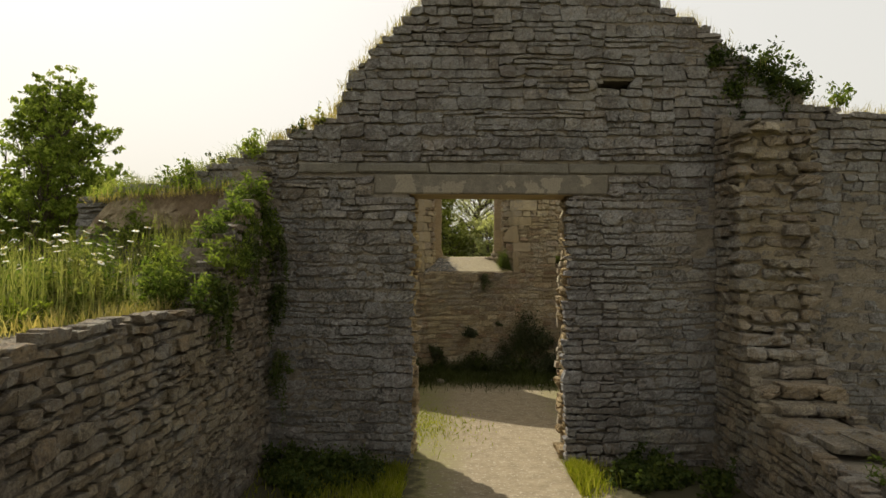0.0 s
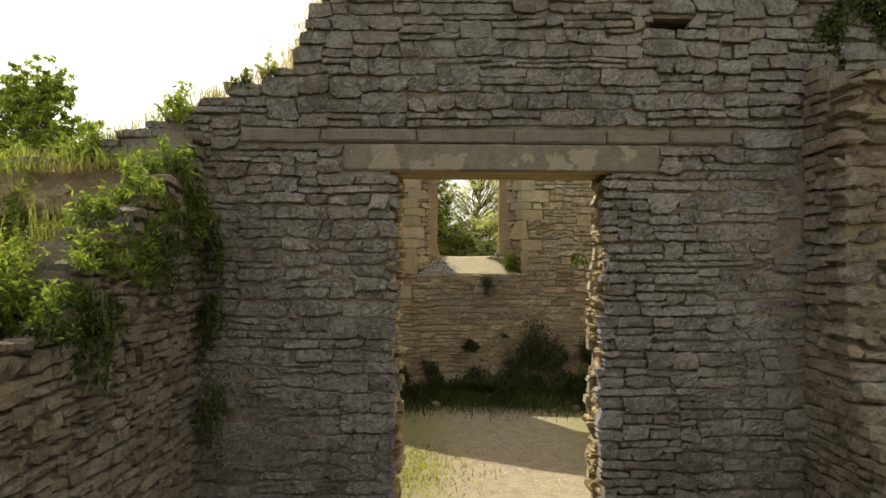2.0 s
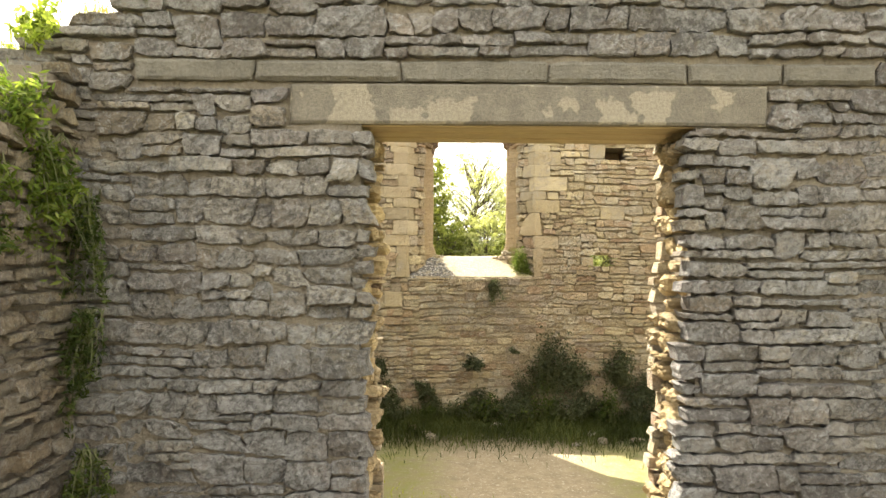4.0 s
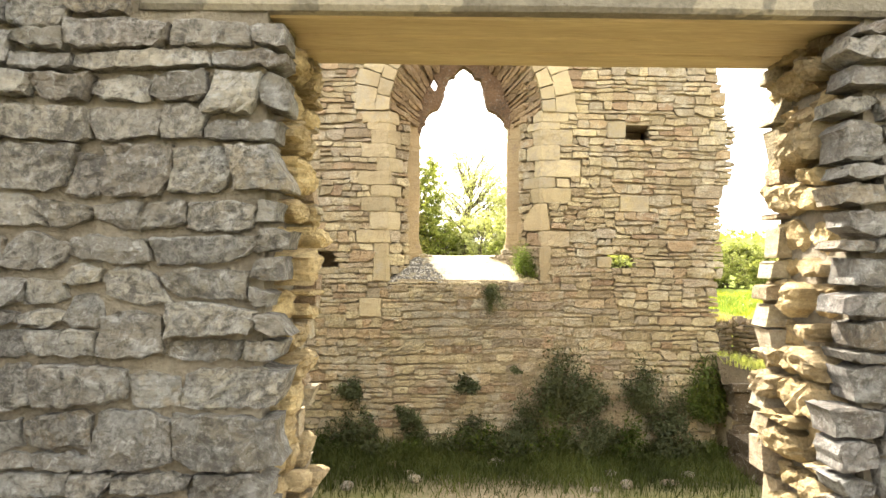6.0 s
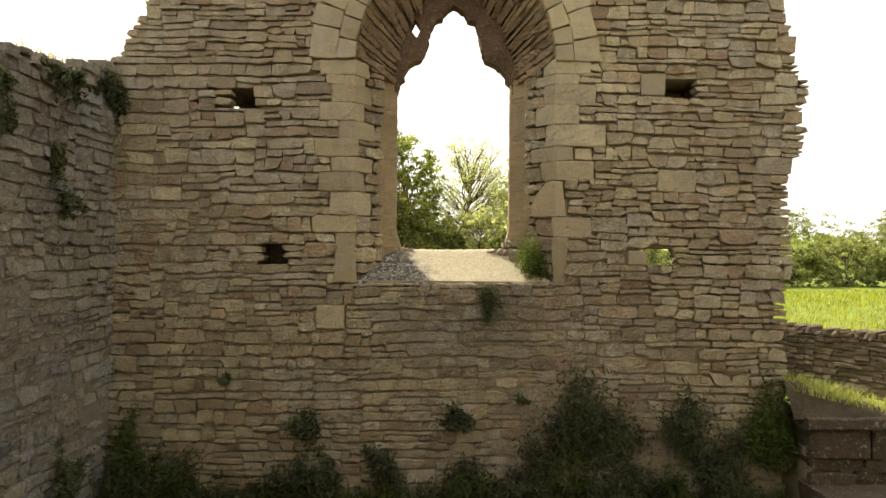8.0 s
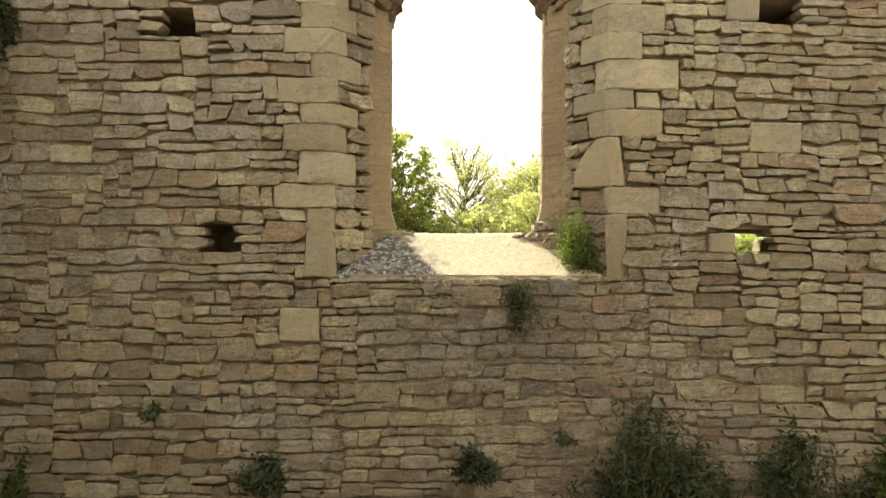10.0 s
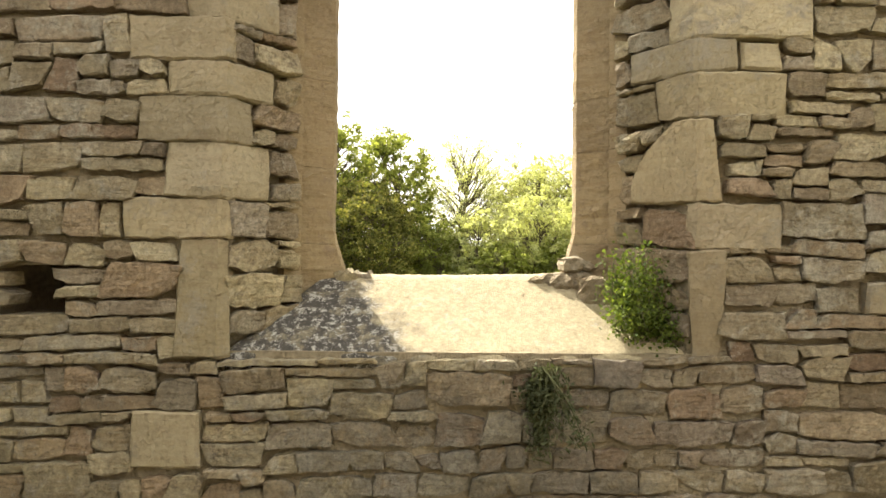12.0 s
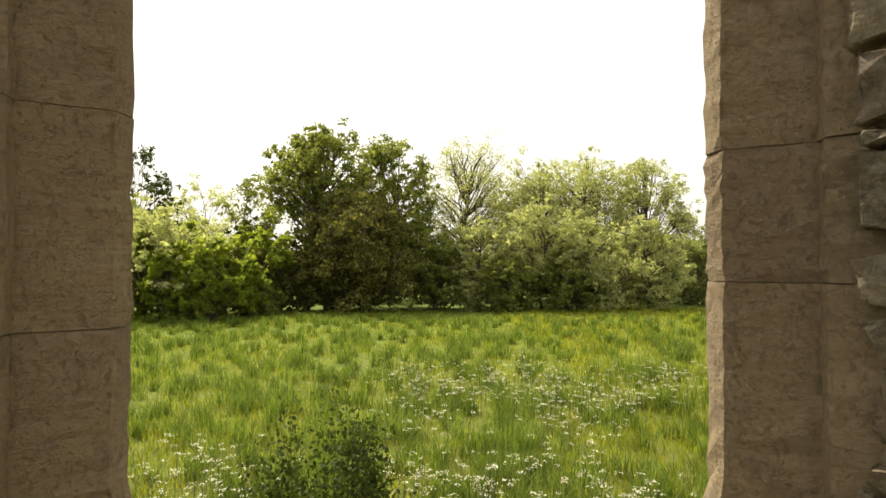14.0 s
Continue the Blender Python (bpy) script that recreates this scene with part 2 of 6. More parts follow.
def sill_mat():
    """Pale-gritted cement; dark and white lichen plus the jamb's painted shadow to one side."""
    k = Mat("sill_cement")
    base = k.mix(k.ramp(k.noise(32, 7, 0.8), [(0.35, (0.0,)), (0.65, (1.0,))]), (0.41, 0.345, 0.225), (0.53, 0.455, 0.31))
    xyz = k.n("ShaderNodeSeparateXYZ", Vector=k.pos.outputs["Position"])
    # slant of the jamb's cast shadow, painted dark together with the lichen
    past_shadow = k.math("SUBTRACT", k.math("SUBTRACT", xyz.outputs[0], k.math("MULTIPLY", k.math("SUBTRACT", 12.4, xyz.outputs[1]), 0.65)), 0.62)
    shade_and_lichen = k.ramp(k.math("ADD", k.math("MULTIPLY", past_shadow, -0.8), k.math("MULTIPLY", k.math("SUBTRACT", k.noise(6, 5), 1.0), 0.4)), [(-0.1 + 0.1, (0.06,)), (0.12, (1.0,))])
    base = k.mix(k.math("MULTIPLY", k.ramp(k.noise(12, 6, 0.75, warp=0.2), [(0.3, (0.3,)), (0.5, (1.0,))]), shade_and_lichen), base, (0.085, 0.078, 0.07))
    spots = k.ramp(k.noise(34, 6, 0.8, warp=0.25), [(0.53, (0.0,)), (0.58, (1.0,))])
    base = k.mix(k.math("MULTIPLY", spots, k.math("MAXIMUM", shade_and_lichen, k.ramp(k.noise(4, 3), [(0.5, (0.0,)), (0.62, (0.5,))]))), base, (0.46, 0.44, 0.4))
    grit = k.noise(55, 7, 0.85)
    base = k.mix(1.0, base, k.ramp(grit, [(0.3, (0.6, 0.6, 0.6)), (0.7, (1.25, 1.25, 1.2))]), "MULTIPLY")
    holes_ = k.ramp(k.noise(16, 3, 0.5), [(0.24, (1.0,)), (0.29, (0.0,))])
    base = k.mix(holes_, base, (0.2, 0.16, 0.1))
    return k.done(base, 0.95, k.bump(grit, 0.9, 0.01), 0.15)


SILL = sill_mat()


def ground_mat():
    """Trodden dry earth inside the walls, grass at the edges and in the meadow."""
    k = Mat("ground")
    xyz = k.n("ShaderNodeSeparateXYZ", Vector=k.pos.outputs["Position"])
    x, y = xyz.outputs[0], xyz.outputs[1]
    n1, n2 = k.noise(1.1, 5), k.noise(7, 6, 0.7)
    dirt = k.mix(k.ramp(n2, [(0.3, (0.0,)), (0.7, (1.0,))]), (0.195, 0.158, 0.102), (0.315, 0.26, 0.172))
    dirt = k.mix(k.ramp(k.noise(26, 4, 0.7), [(0.55, (0.0,)), (0.68, (1.0,))]), dirt, (0.4, 0.35, 0.26))
    grass = k.mix(n2, (0.09, 0.11, 0.022), (0.175, 0.19, 0.04))
    grass = k.mix(k.ramp(n1, [(0.45, (0.0,)), (0.65, (0.6,))]), grass, (0.2, 0.18, 0.06))
    path = k.math("ABSOLUTE", k.math("SUBTRACT", x, 1.15))
    edge = k.math("ADD", path, k.math("MULTIPLY", n1, 0.9))
    turf = k.ramp(k.math("MULTIPLY", k.math("ADD", edge, k.math("MULTIPLY", n2, 0.6)), 0.5), [(0.66, (0.0,)), (0.95, (0.85,))])
    outside = k.math("GREATER_THAN", k.math("ADD", y, k.math("MULTIPLY", k.math("ADD", n1, k.math("MULTIPLY", n2, 0.5)), 1.2)), 12.1)
    bank = k.math("LESS_THAN", x, -1.75)
    mask = k.math("MAXIMUM", k.math("MULTIPLY", k.math("MAXIMUM", turf, 0.0), k.ramp(n2, [(0.3, (0.25,)), (0.6, (0.9,))])), k.math("MAXIMUM", outside, k.math("MULTIPLY", bank, 0.55)))
    far = k.ramp(k.math("MULTIPLY", y, 0.0125), [(0.2, (0.0,)), (0.45, (1.0,))])
    grass = k.mix(far, grass, k.mix(k.noise(0.35, 4), (0.1, 0.15, 0.02), (0.16, 0.185, 0.035)))
    # weedy borders by the gable and end wall: dark soil with shade painted in
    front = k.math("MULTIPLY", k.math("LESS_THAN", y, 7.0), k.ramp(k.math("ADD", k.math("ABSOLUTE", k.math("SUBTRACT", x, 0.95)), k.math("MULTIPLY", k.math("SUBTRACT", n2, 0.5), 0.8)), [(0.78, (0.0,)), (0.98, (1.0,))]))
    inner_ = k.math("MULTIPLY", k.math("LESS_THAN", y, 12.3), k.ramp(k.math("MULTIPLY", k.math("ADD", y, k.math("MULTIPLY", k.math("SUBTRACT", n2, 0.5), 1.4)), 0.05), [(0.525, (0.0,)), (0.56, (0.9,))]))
    # reaches onto the bank too, for the dark between the stems
    shaded_soil = k.math("MULTIPLY", k.math("MAXIMUM", front, inner_), k.math("MULTIPLY", k.math("LESS_THAN", x, 4.3), k.math("GREATER_THAN", k.math("ABSOLUTE", k.math("ADD", x, 1.9)), 0.3)))
    shaded_soil = k.math("MULTIPLY", shaded_soil, k.math("GREATER_THAN", x, -4.5))
    ground_ = k.mix(shaded_soil, k.mix(mask, dirt, grass), k.mix(n2, (0.05, 0.042, 0.026), (0.085, 0.08, 0.04)))
    return k.done(ground_, 0.95, k.bump(k.noise(30, 7, 0.7), 0.7, 0.02), 0.1)


GROUND = ground_mat()
BARK = plain_noise_mat("bark", (0.09, 0.07, 0.05), (0.16, 0.13, 0.1), 6, 0.95, 0.8, 0.03, None, 0.1, (2, 2, 0.4))
STEM = plain_noise_mat("dry_stems", (0.12, 0.115, 0.055), (0.09, 0.105, 0.04), 8, 0.8, 0.1, 0.002)
L_OAK = leaf_mat("broad_leaves", [(0.13, 0.15, 0.042), (0.21, 0.23, 0.07), (0.31, 0.325, 0.115), (0.17, 0.195, 0.06)])
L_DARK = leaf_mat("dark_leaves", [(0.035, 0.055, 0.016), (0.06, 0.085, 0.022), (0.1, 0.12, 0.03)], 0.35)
L_WILLOW = leaf_mat("willow_leaves", [(0.4, 0.405, 0.22), (0.5, 0.5, 0.31), (0.33, 0.345, 0.17), (0.58, 0.57, 0.41)], 0.5)
L_BRIGHT = leaf_mat("bright_leaves", [(0.25, 0.3, 0.05), (0.33, 0.37, 0.075), (0.2, 0.25, 0.045), (0.38, 0.4, 0.11)], 0.65)
L_BANK = leaf_mat("bank_stems", [(0.15, 0.175, 0.05), (0.24, 0.25, 0.09), (0.34, 0.33, 0.15), (0.19, 0.215, 0.065)], 0.5)
L_HAW = leaf_mat("hawthorn_leaves", [(0.06, 0.072, 0.022), (0.11, 0.115, 0.034), (0.18, 0.17, 0.055), (0.23, 0.205, 0.072)], 0.35)
L_WEED = leaf_mat("weed_leaves", [(0.07, 0.11, 0.022), (0.115, 0.165, 0.033), (0.165, 0.215, 0.048), (0.23, 0.26, 0.085)])
L_ASH = leaf_mat("ash_leaves", [(0.11, 0.15, 0.03), (0.16, 0.205, 0.045), (0.22, 0.27, 0.06), (0.28, 0.32, 0.09)])
L_GRASS = leaf_mat("grass_blades", [(0.145, 0.18, 0.013), (0.21, 0.23, 0.02), (0.275, 0.28, 0.033), (0.37, 0.34, 0.09)], 0.5)
# grass for the end wall's foot, its shade put into the colours
L_COURT = leaf_mat("shade_tinted_grass", [(0.036, 0.048, 0.018), (0.06, 0.075, 0.024), (0.09, 0.1, 0.035), (0.05, 0.06, 0.022)], 0.3)
L_IVY = leaf_mat("ivy_leaves", [(0.04, 0.06, 0.016), (0.08, 0.11, 0.025), (0.16, 0.2, 0.045), (0.06, 0.085, 0.02)], 0.35)
L_HEDGE = leaf_mat("hedge_leaves", [(0.13, 0.15, 0.05), (0.2, 0.215, 0.08), (0.28, 0.285, 0.13), (0.16, 0.18, 0.06)], 0.35)
L_DRY = leaf_mat("dry_grass", [(0.38, 0.31, 0.14), (0.3, 0.25, 0.1), (0.45, 0.37, 0.19)], 0.4)
L_TOE = leaf_mat("toadflax_leaves", [(0.045, 0.054, 0.034), (0.09, 0.1, 0.058), (0.065, 0.076, 0.045)], 0.25)
CREAM = plain_noise_mat("cream_umbels", (0.72, 0.69, 0.47), (0.62, 0.6, 0.4), 30, 0.6, 0.1, 0.002)
WHITE = plain_noise_mat("white_petals", (0.8, 0.78, 0.66), (0.72, 0.71, 0.58), 30, 0.6, 0.1, 0.002)
YELLOW = plain_noise_mat("yellow_discs", (0.65, 0.42, 0.03), (0.55, 0.34, 0.02), 30, 0.7, 0.1, 0.002)


# ---- building helpers ----
rng = np.random.default_rng(7)


def mesh_of(name, verts, faces, *mats, smooth=False):
    me = bpy.data.meshes.new(name)
    me.from_pydata([tuple(map(float, v)) for v in verts], [], [tuple(map(int, f)) for f in faces])
    for m in mats:
        me.materials.append(m)
    if smooth:
        me.polygons.foreach_set("use_smooth", [True] * len(me.polygons))
    me.update()
    return me


def thing(name, label, category, group="", kind="", at=(0, 0, 0)):
    ob = new(name)
    ob.empty_display_size = 0.1
    ob.location = at
    return tagged(ob, label, category, group, kind)


def piece(name, me, parent, label="", kind=""):
    ob = new(name, me)
    ob.parent = parent
    return tagged(ob, label, kind=kind)


def part(name, bm, material, parent, label=""):
    me = bpy.data.meshes.new(name)
    bm.to_mesh(me)
    bm.free()
    me.materials.append(material)
    return piece(name, me, parent, label)


def grow(*sets):
    """Several (verts, faces) joined into one."""
    vs, fs, n = [], [], 0
    for v, f in sets:
        vs.append(np.asarray(v, float))
        fs.extend(tuple(i + n for i in q) for q in f)
        n += len(v)
    return (np.concatenate(vs) if vs else np.zeros((0, 3))), fs


def wave(seed, scale, amp):
    """A smooth random function of two numbers."""
    r = np.random.default_rng(seed)
    a, p, w = r.normal(0, 1, (6, 2)) * scale, r.uniform(0, 6.3, 6), r.uniform(0.4, 1, 6)

    def f(u, v):
        u, v = np.asarray(u, float), np.asarray(v, float)
        return amp * sum(wi * np.sin(ai[0] * u + ai[1] * v + pi) for ai, pi, wi in zip(a, p, w)) / 2.2

    return f


def stone_shape(u0, u1, z0, z1, proud, r, depth=0.12, round_=0.01, rough=0.006, cell=0.034, cut=0.36, facet=1.0):
    """One rough stone as (u, z, d) points and faces: a flat or broken face, angular outline, chipped arrises, sides, and a back."""
    w, h = u1 - u0, z1 - z0
    nu, nv = int(np.clip(round(w / cell), 3, 14)), int(np.clip(round(h / cell), 3, 8))
    a, b = np.meshgrid(np.linspace(0, 1, nu + 1), np.linspace(0, 1, nv + 1), indexing="ij")
    # a close row of points along each edge
    rr = min(round_ * r.uniform(0.5, 1.4), 0.22 * h, 0.22 * w)
    ea, eb = rr / w, rr / h
    a = np.where((a > 0) & (a < 1), ea + (1 - 2 * ea) * (a - 1 / nu) / max(1e-6, 1 - 2 / nu), a)
    b = np.where((b > 0) & (b < 1), eb + (1 - 2 * eb) * (b - 1 / nv) / max(1e-6, 1 - 2 / nv), b)
    edge = np.minimum(np.minimum(a, 1 - a) * w, np.minimum(b, 1 - b) * h)
    k = np.clip(edge / rr, 0, 1)
    planes = [proud + rough * r.uniform(-0.1, 0.5) + (a - r.uniform(0.2, 0.8)) * w * r.normal(0, 0.05 * facet) + (b - r.uniform(0.2, 0.8)) * h * r.normal(0, 0.16 * facet) for _ in range(2)]
    # a broken-off flake at one corner of some stones
    if r.random() < 0.45:
        planes.append(proud + ((a if r.random() < 0.5 else 1 - a) * w * r.uniform(0.2, 0.7) + (b if r.random() < 0.5 else 1 - b) * h * r.uniform(0.2, 0.7) - r.uniform(0.004, 0.02)) * facet + 0.02 * (1 - min(facet, 1)))
    d = np.minimum.reduce(planes) + r.normal(0, rough * 0.3, a.shape)
    d = np.maximum(d + min(0.01, max(0.0, proud - float(np.median(d)))), proud - 0.03)
    d -= rr * (1 - k) * r.uniform(0.5, 1.1)
    # angular outline: slanting ends, corners broken off, edges chipped
    m_ = min(h, 0.11)
    tops, lows = np.zeros_like(a), np.zeros_like(a)
    for arr, s_ in ((tops, a), (tops, 1 - a), (lows, a), (lows, 1 - a)):
        arr += m_ * cut * r.beta(0.7, 2.4) * np.clip(1 - s_ * w / (m_ * r.uniform(0.25, 1.1)), 0, 1)
    ph = r.uniform(0, 6.3, 4)
    wav = 0.5 * rough * np.sin(a * w * r.uniform(20, 45) + ph[0]) + 0.002 * np.sin(a * w * r.uniform(60, 110) + ph[1])
    wav2 = 0.5 * rough * np.sin(a * w * r.uniform(20, 45) + ph[2]) + 0.002 * np.sin(a * w * r.uniform(60, 110) + ph[3])
    s0, s1 = np.clip(r.normal(0, 0.5 * cut, 2), -0.4, 0.4) * min(h, 0.1)
    u = u0 + a * w + (b - 0.5) * ((1 - a) * s0 + a * s1) + np.abs(a - 0.5) * r.normal(0, 0.45 * rough, a.shape)
    z = z0 + b * h + (1 - b) * (lows + np.abs(wav)) - b * (tops + np.abs(wav2)) + np.abs(b - 0.5) * r.normal(0, 0.4 * rough, a.shape)
    n1 = nv + 1
    pts = np.stack([u, z, d], -1).reshape(-1, 3)
    ij = np.arange((nu + 1) * n1).reshape(nu + 1, n1)
    faces = [(ij[i, j], ij[i + 1, j], ij[i + 1, j + 1], ij[i, j + 1]) for i in range(nu) for j in range(nv)]
    ring = [*ij[:, 0], *ij[-1, 1:], *ij[-2::-1, -1], *ij[0, -2:0:-1]]
    back = pts[ring].copy()
    back[:, 2] = proud - depth
    m = len(pts)
    L = len(ring)
    faces += [(ring[(i + 1) % L], ring[i], m + i, m + (i + 1) % L) for i in range(L)]
    faces.append(tuple(m + i for i in range(L - 1, -1, -1)))
    return np.concatenate([pts, back]), faces


class Face:
    """A wall face: a plane with its own u (along), z (up) and d (outwards)."""

    def __init__(self, origin, u):
        self.o, self.u = Vector(origin), Vector(u)
        self.n = self.u.cross(Vector((0, 0, 1)))
        self.M = np.array([[*self.u], [0, 0, 1], [*self.n]])

    def put(self, pts):
        return np.asarray(pts) @ self.M + np.array(self.o)


def prof(points):
    xs, zs = zip(*points)
    return lambda u: np.interp(u, xs, zs)


def lay(face, u_range, top, seed, course=(0.055, 0.12), length=(0.14, 0.42), openings=(), skip=(), z0=0.0,
        proud=(0.012, 0.04), gap=0.005, rough=0.008, wobble=0.016, big=0.1, cell=0.034, end=0.03, ztop=9.0, depth=0.12, round_=0.006, fine=None, facet=1.0, cut=0.36, slab=0.2, sunk=None):
    """Random rubble on a face, each stone bedded on those below: a list of (u, z, points, faces). openings: functions of z that give (u0, u1) or None.
    slab: the share of thin slabs, a number or a function of (u, z); sunk: how deep the stones lie in the mortar, a function of (u, z)."""
    r = np.random.default_rng(seed)
    wob, wob2, shift = wave(seed + 50, 1.1, wobble), wave(seed + 51, 8.0, 0.007), wave(seed + 52, 8.0, 0.018)
    prd, zone = wave(seed + 60, 1.6, 0.012), wave(seed + 61, 1.3, 0.3)
    du, dz = 0.015, 0.01
    cols = np.arange(u_range[0], u_range[1] - du / 2, du) + du / 2
    tops = np.minimum(top(cols) + r.normal(0, 0.012, len(cols)), ztop)
    rows = int((tops.max() - z0) / dz) + 30
    shut = np.zeros((len(cols), rows), bool)
    e0 = e1 = 0.0
    for j in range(rows):
        if j % 8 == 0:
            e0, e1 = r.uniform(-end, end, 2)
        z = z0 + (j + 0.5) * dz
        for f in openings:
            if (span := f(z)) is not None:
                shut[:, j] |= (cols > span[0] + e0) & (cols < span[1] + e1)
        for a, b, c, d in skip:
            if c < z < d:
                shut[:, j] |= (cols > a) & (cols < b)
    NONE = 10 ** 6
    free, bar = np.full((len(cols), rows + 1), NONE), np.full((len(cols), rows + 1), NONE)
    for j in range(rows - 1, -1, -1):
        free[:, j] = np.where(shut[:, j], free[:, j + 1], j)
        bar[:, j] = np.where(shut[:, j], j, bar[:, j + 1])

    def rise(i, k):
        """The next free row of column i from row k up."""
        k = int(free[i, k]) if k < rows else NONE
        return k if k < NONE and z0 + k * dz < tops[i] - 0.018 else NONE

    sky = np.array([rise(i, 0) for i in range(len(cols))])
    out = []
    lo, hi = course
    while True:
        c = int(np.argmin(sky))
        lvl = int(sky[c])
        if lvl >= NONE:
            break
        a = b = c
        while a > 0 and sky[a - 1] <= lvl + 1:
            a -= 1
        while b + 1 < len(cols) and sky[b + 1] <= lvl + 1:
            b += 1
        lvl = int(sky[a:b + 1].max())
        left, right = (int(sky[a - 1]) if a else NONE), (int(sky[b + 1]) if b + 1 < len(cols) else NONE)
        room = (b - a + 1) * du
        if room < 0.055:
            to = min(left, right)
            for i in range(a, b + 1):
                sky[i] = rise(i, to) if to < NONE else NONE
            continue
        s = float(zone(cols[c], z0 + lvl * dz * 1.5))
        if r.random() < (slab(cols[c], z0 + lvl * dz) if callable(slab) else slab) + s:
            h, w = lo + (hi - lo) * r.uniform(0, 0.35), length[1] * r.uniform(0.35, 0.95)
        else:
            h = lo + (hi - lo) * r.uniform(0.3, 1.0) * (1.25 if r.random() < big else 1.0)
            w = float(np.clip(h * r.uniform(0.85, 2.3), length[0], length[1]))
        for side in ((left, right) if r.random() < 0.5 else (right, left)):
            if side < NONE and 0.75 * lo <= (side - lvl) * dz <= 1.15 * hi and r.random() < 0.5:
                h = (side - lvl) * dz
                break
        if room - w < max(0.07, length[0] * 0.8):
            w = room if room < length[1] * 1.2 else room / 2
        m = max(3, int(round(w / du)))
        i0 = a if r.random() < 0.5 else max(a, b + 1 - m)
        i1 = min(b + 1, i0 + m)
        head = int(bar[i0:i1, min(lvl, rows)].min()) - lvl
        k = max(2, min(int(round(h / dz)), int((tops[i0:i1].mean() + 0.035 - z0) / dz) - lvl))
        if head < k:
            k = head
            if k * dz < 0.028:
                for i in range(i0, i1):
                    sky[i] = rise(i, lvl + max(k, 0) + 1)
                continue
        elif head - k < 3:
            k = head
        for i in range(i0, i1):
            sky[i] = rise(i, lvl + k)
        ua, ub = cols[i0] - du / 2 + gap / 2, cols[i1 - 1] + du / 2 - gap / 2
        za, zb = z0 + lvl * dz + gap / 2, z0 + (lvl + k) * dz - gap / 2
        if ub - ua < 0.03 or zb - za < 0.018:
            continue
        p = r.uniform(*proud) + float(prd(ua, za)) - (sunk(ua, za) if sunk else 0.0)
        pts, fs = stone_shape(ua, ub, za, zb, p, r, depth, round_, rough, 0.02 if fine and fine(ua, za) else cell, cut, facet)
        tilt = r.normal(0, 0.018)
        pts[:, 1] += (pts[:, 0] - (ua + ub) / 2) * (tilt if ub - ua < 0.3 else tilt * 0.4) + r.normal(0, 0.002)
        pu, pz = pts[:, 0].copy(), pts[:, 1].copy()
        pts[:, 1] += wob(pu, pz) + wob2(pu, pz * 1.4)
        pts[:, 0] += np.clip(shift(pu * 0.7, pz * 1.6), -0.018, 0.018)
        out.append(((ua + ub) / 2, (za + zb) / 2, face.put(pts), fs))
    return out


def set_stones(wall, stones, mat, near, count=300, name="stone"):
    """The stones nearest to a stretch of the wall become parts; the others are joined."""
    ranked = sorted(range(len(stones)), key=lambda i: near(stones[i][0], stones[i][1]))
    for i in ranked[:count]:
        piece(name, mesh_of(name, stones[i][2], stones[i][3], mat), wall)
    rest = [(stones[i][2], stones[i][3]) for i in ranked[count:]]
    if rest:
        v, f = grow(*rest)
        piece("stonework", mesh_of("stonework", v, f, mat), wall, "further courses of rubble stone", "stuff")


def core(name, face, u_range, top, thick, mat, label, openings=(), z0=-0.3, step=0.06, inset=0.03, shrink=0.04, ztop=9.0, swells=0.01):
    """The mortar body behind the stones, with its openings, as one mesh of small blocks."""
    us = np.arange(u_range[0], u_range[1] + 1e-6, step)
    zs = np.arange(z0, ztop, step)
    uu, zz = np.meshgrid(us + step / 2, zs + step / 2, indexing="ij")
    mask = zz < top(uu) - shrink
    for j, z in enumerate(zs + step / 2):
        for f in openings:
            if (span := f(z)) is not None:
                mask[:, j] &= ~((us + step > span[0] - shrink) & (us < span[1] + shrink))
    nj = mask.any(0).nonzero()[0].max() + 2
    mask = np.pad(mask[:, :nj], 1)
    verts, index, faces = [], {}, []
    swell = wave(len(label) + 5, 3.0, swells)

    def v(i, j, s):
        key = (i, j, s)
        if key not in index:
            index[key] = len(verts)
            verts.append((us[0] + i * step, zs[0] + j * step, (-inset + float(swell(us[0] + i * step, zs[0] + j * step)) if s == 0 else -inset - thick) + rng.uniform(-0.008, 0.004)))
        return index[key]

    for i, j in zip(*mask.nonzero()):
        a, b = i - 1, j - 1
        faces.append((v(a, b, 0), v(a + 1, b, 0), v(a + 1, b + 1, 0), v(a, b + 1, 0)))
        faces.append((v(a, b, 1), v(a, b + 1, 1), v(a + 1, b + 1, 1), v(a + 1, b, 1)))
        if not mask[i - 1, j]:
            faces.append((v(a, b, 0), v(a, b + 1, 0), v(a, b + 1, 1), v(a, b, 1)))
        if not mask[i + 1, j]:
            faces.append((v(a + 1, b, 0), v(a + 1, b, 1), v(a + 1, b + 1, 1), v(a + 1, b + 1, 0)))
        if not mask[i, j - 1]:
            faces.append((v(a, b, 0), v(a, b, 1), v(a + 1, b, 1), v(a + 1, b, 0)))
        if not mask[i, j + 1]:
            faces.append((v(a, b + 1, 0), v(a + 1, b + 1, 0), v(a + 1, b + 1, 1), v(a, b + 1, 1)))
    ob = new(name, mesh_of(name, face.put(verts), faces, mat))
    return tagged(ob, label, "wall", kind="structure")


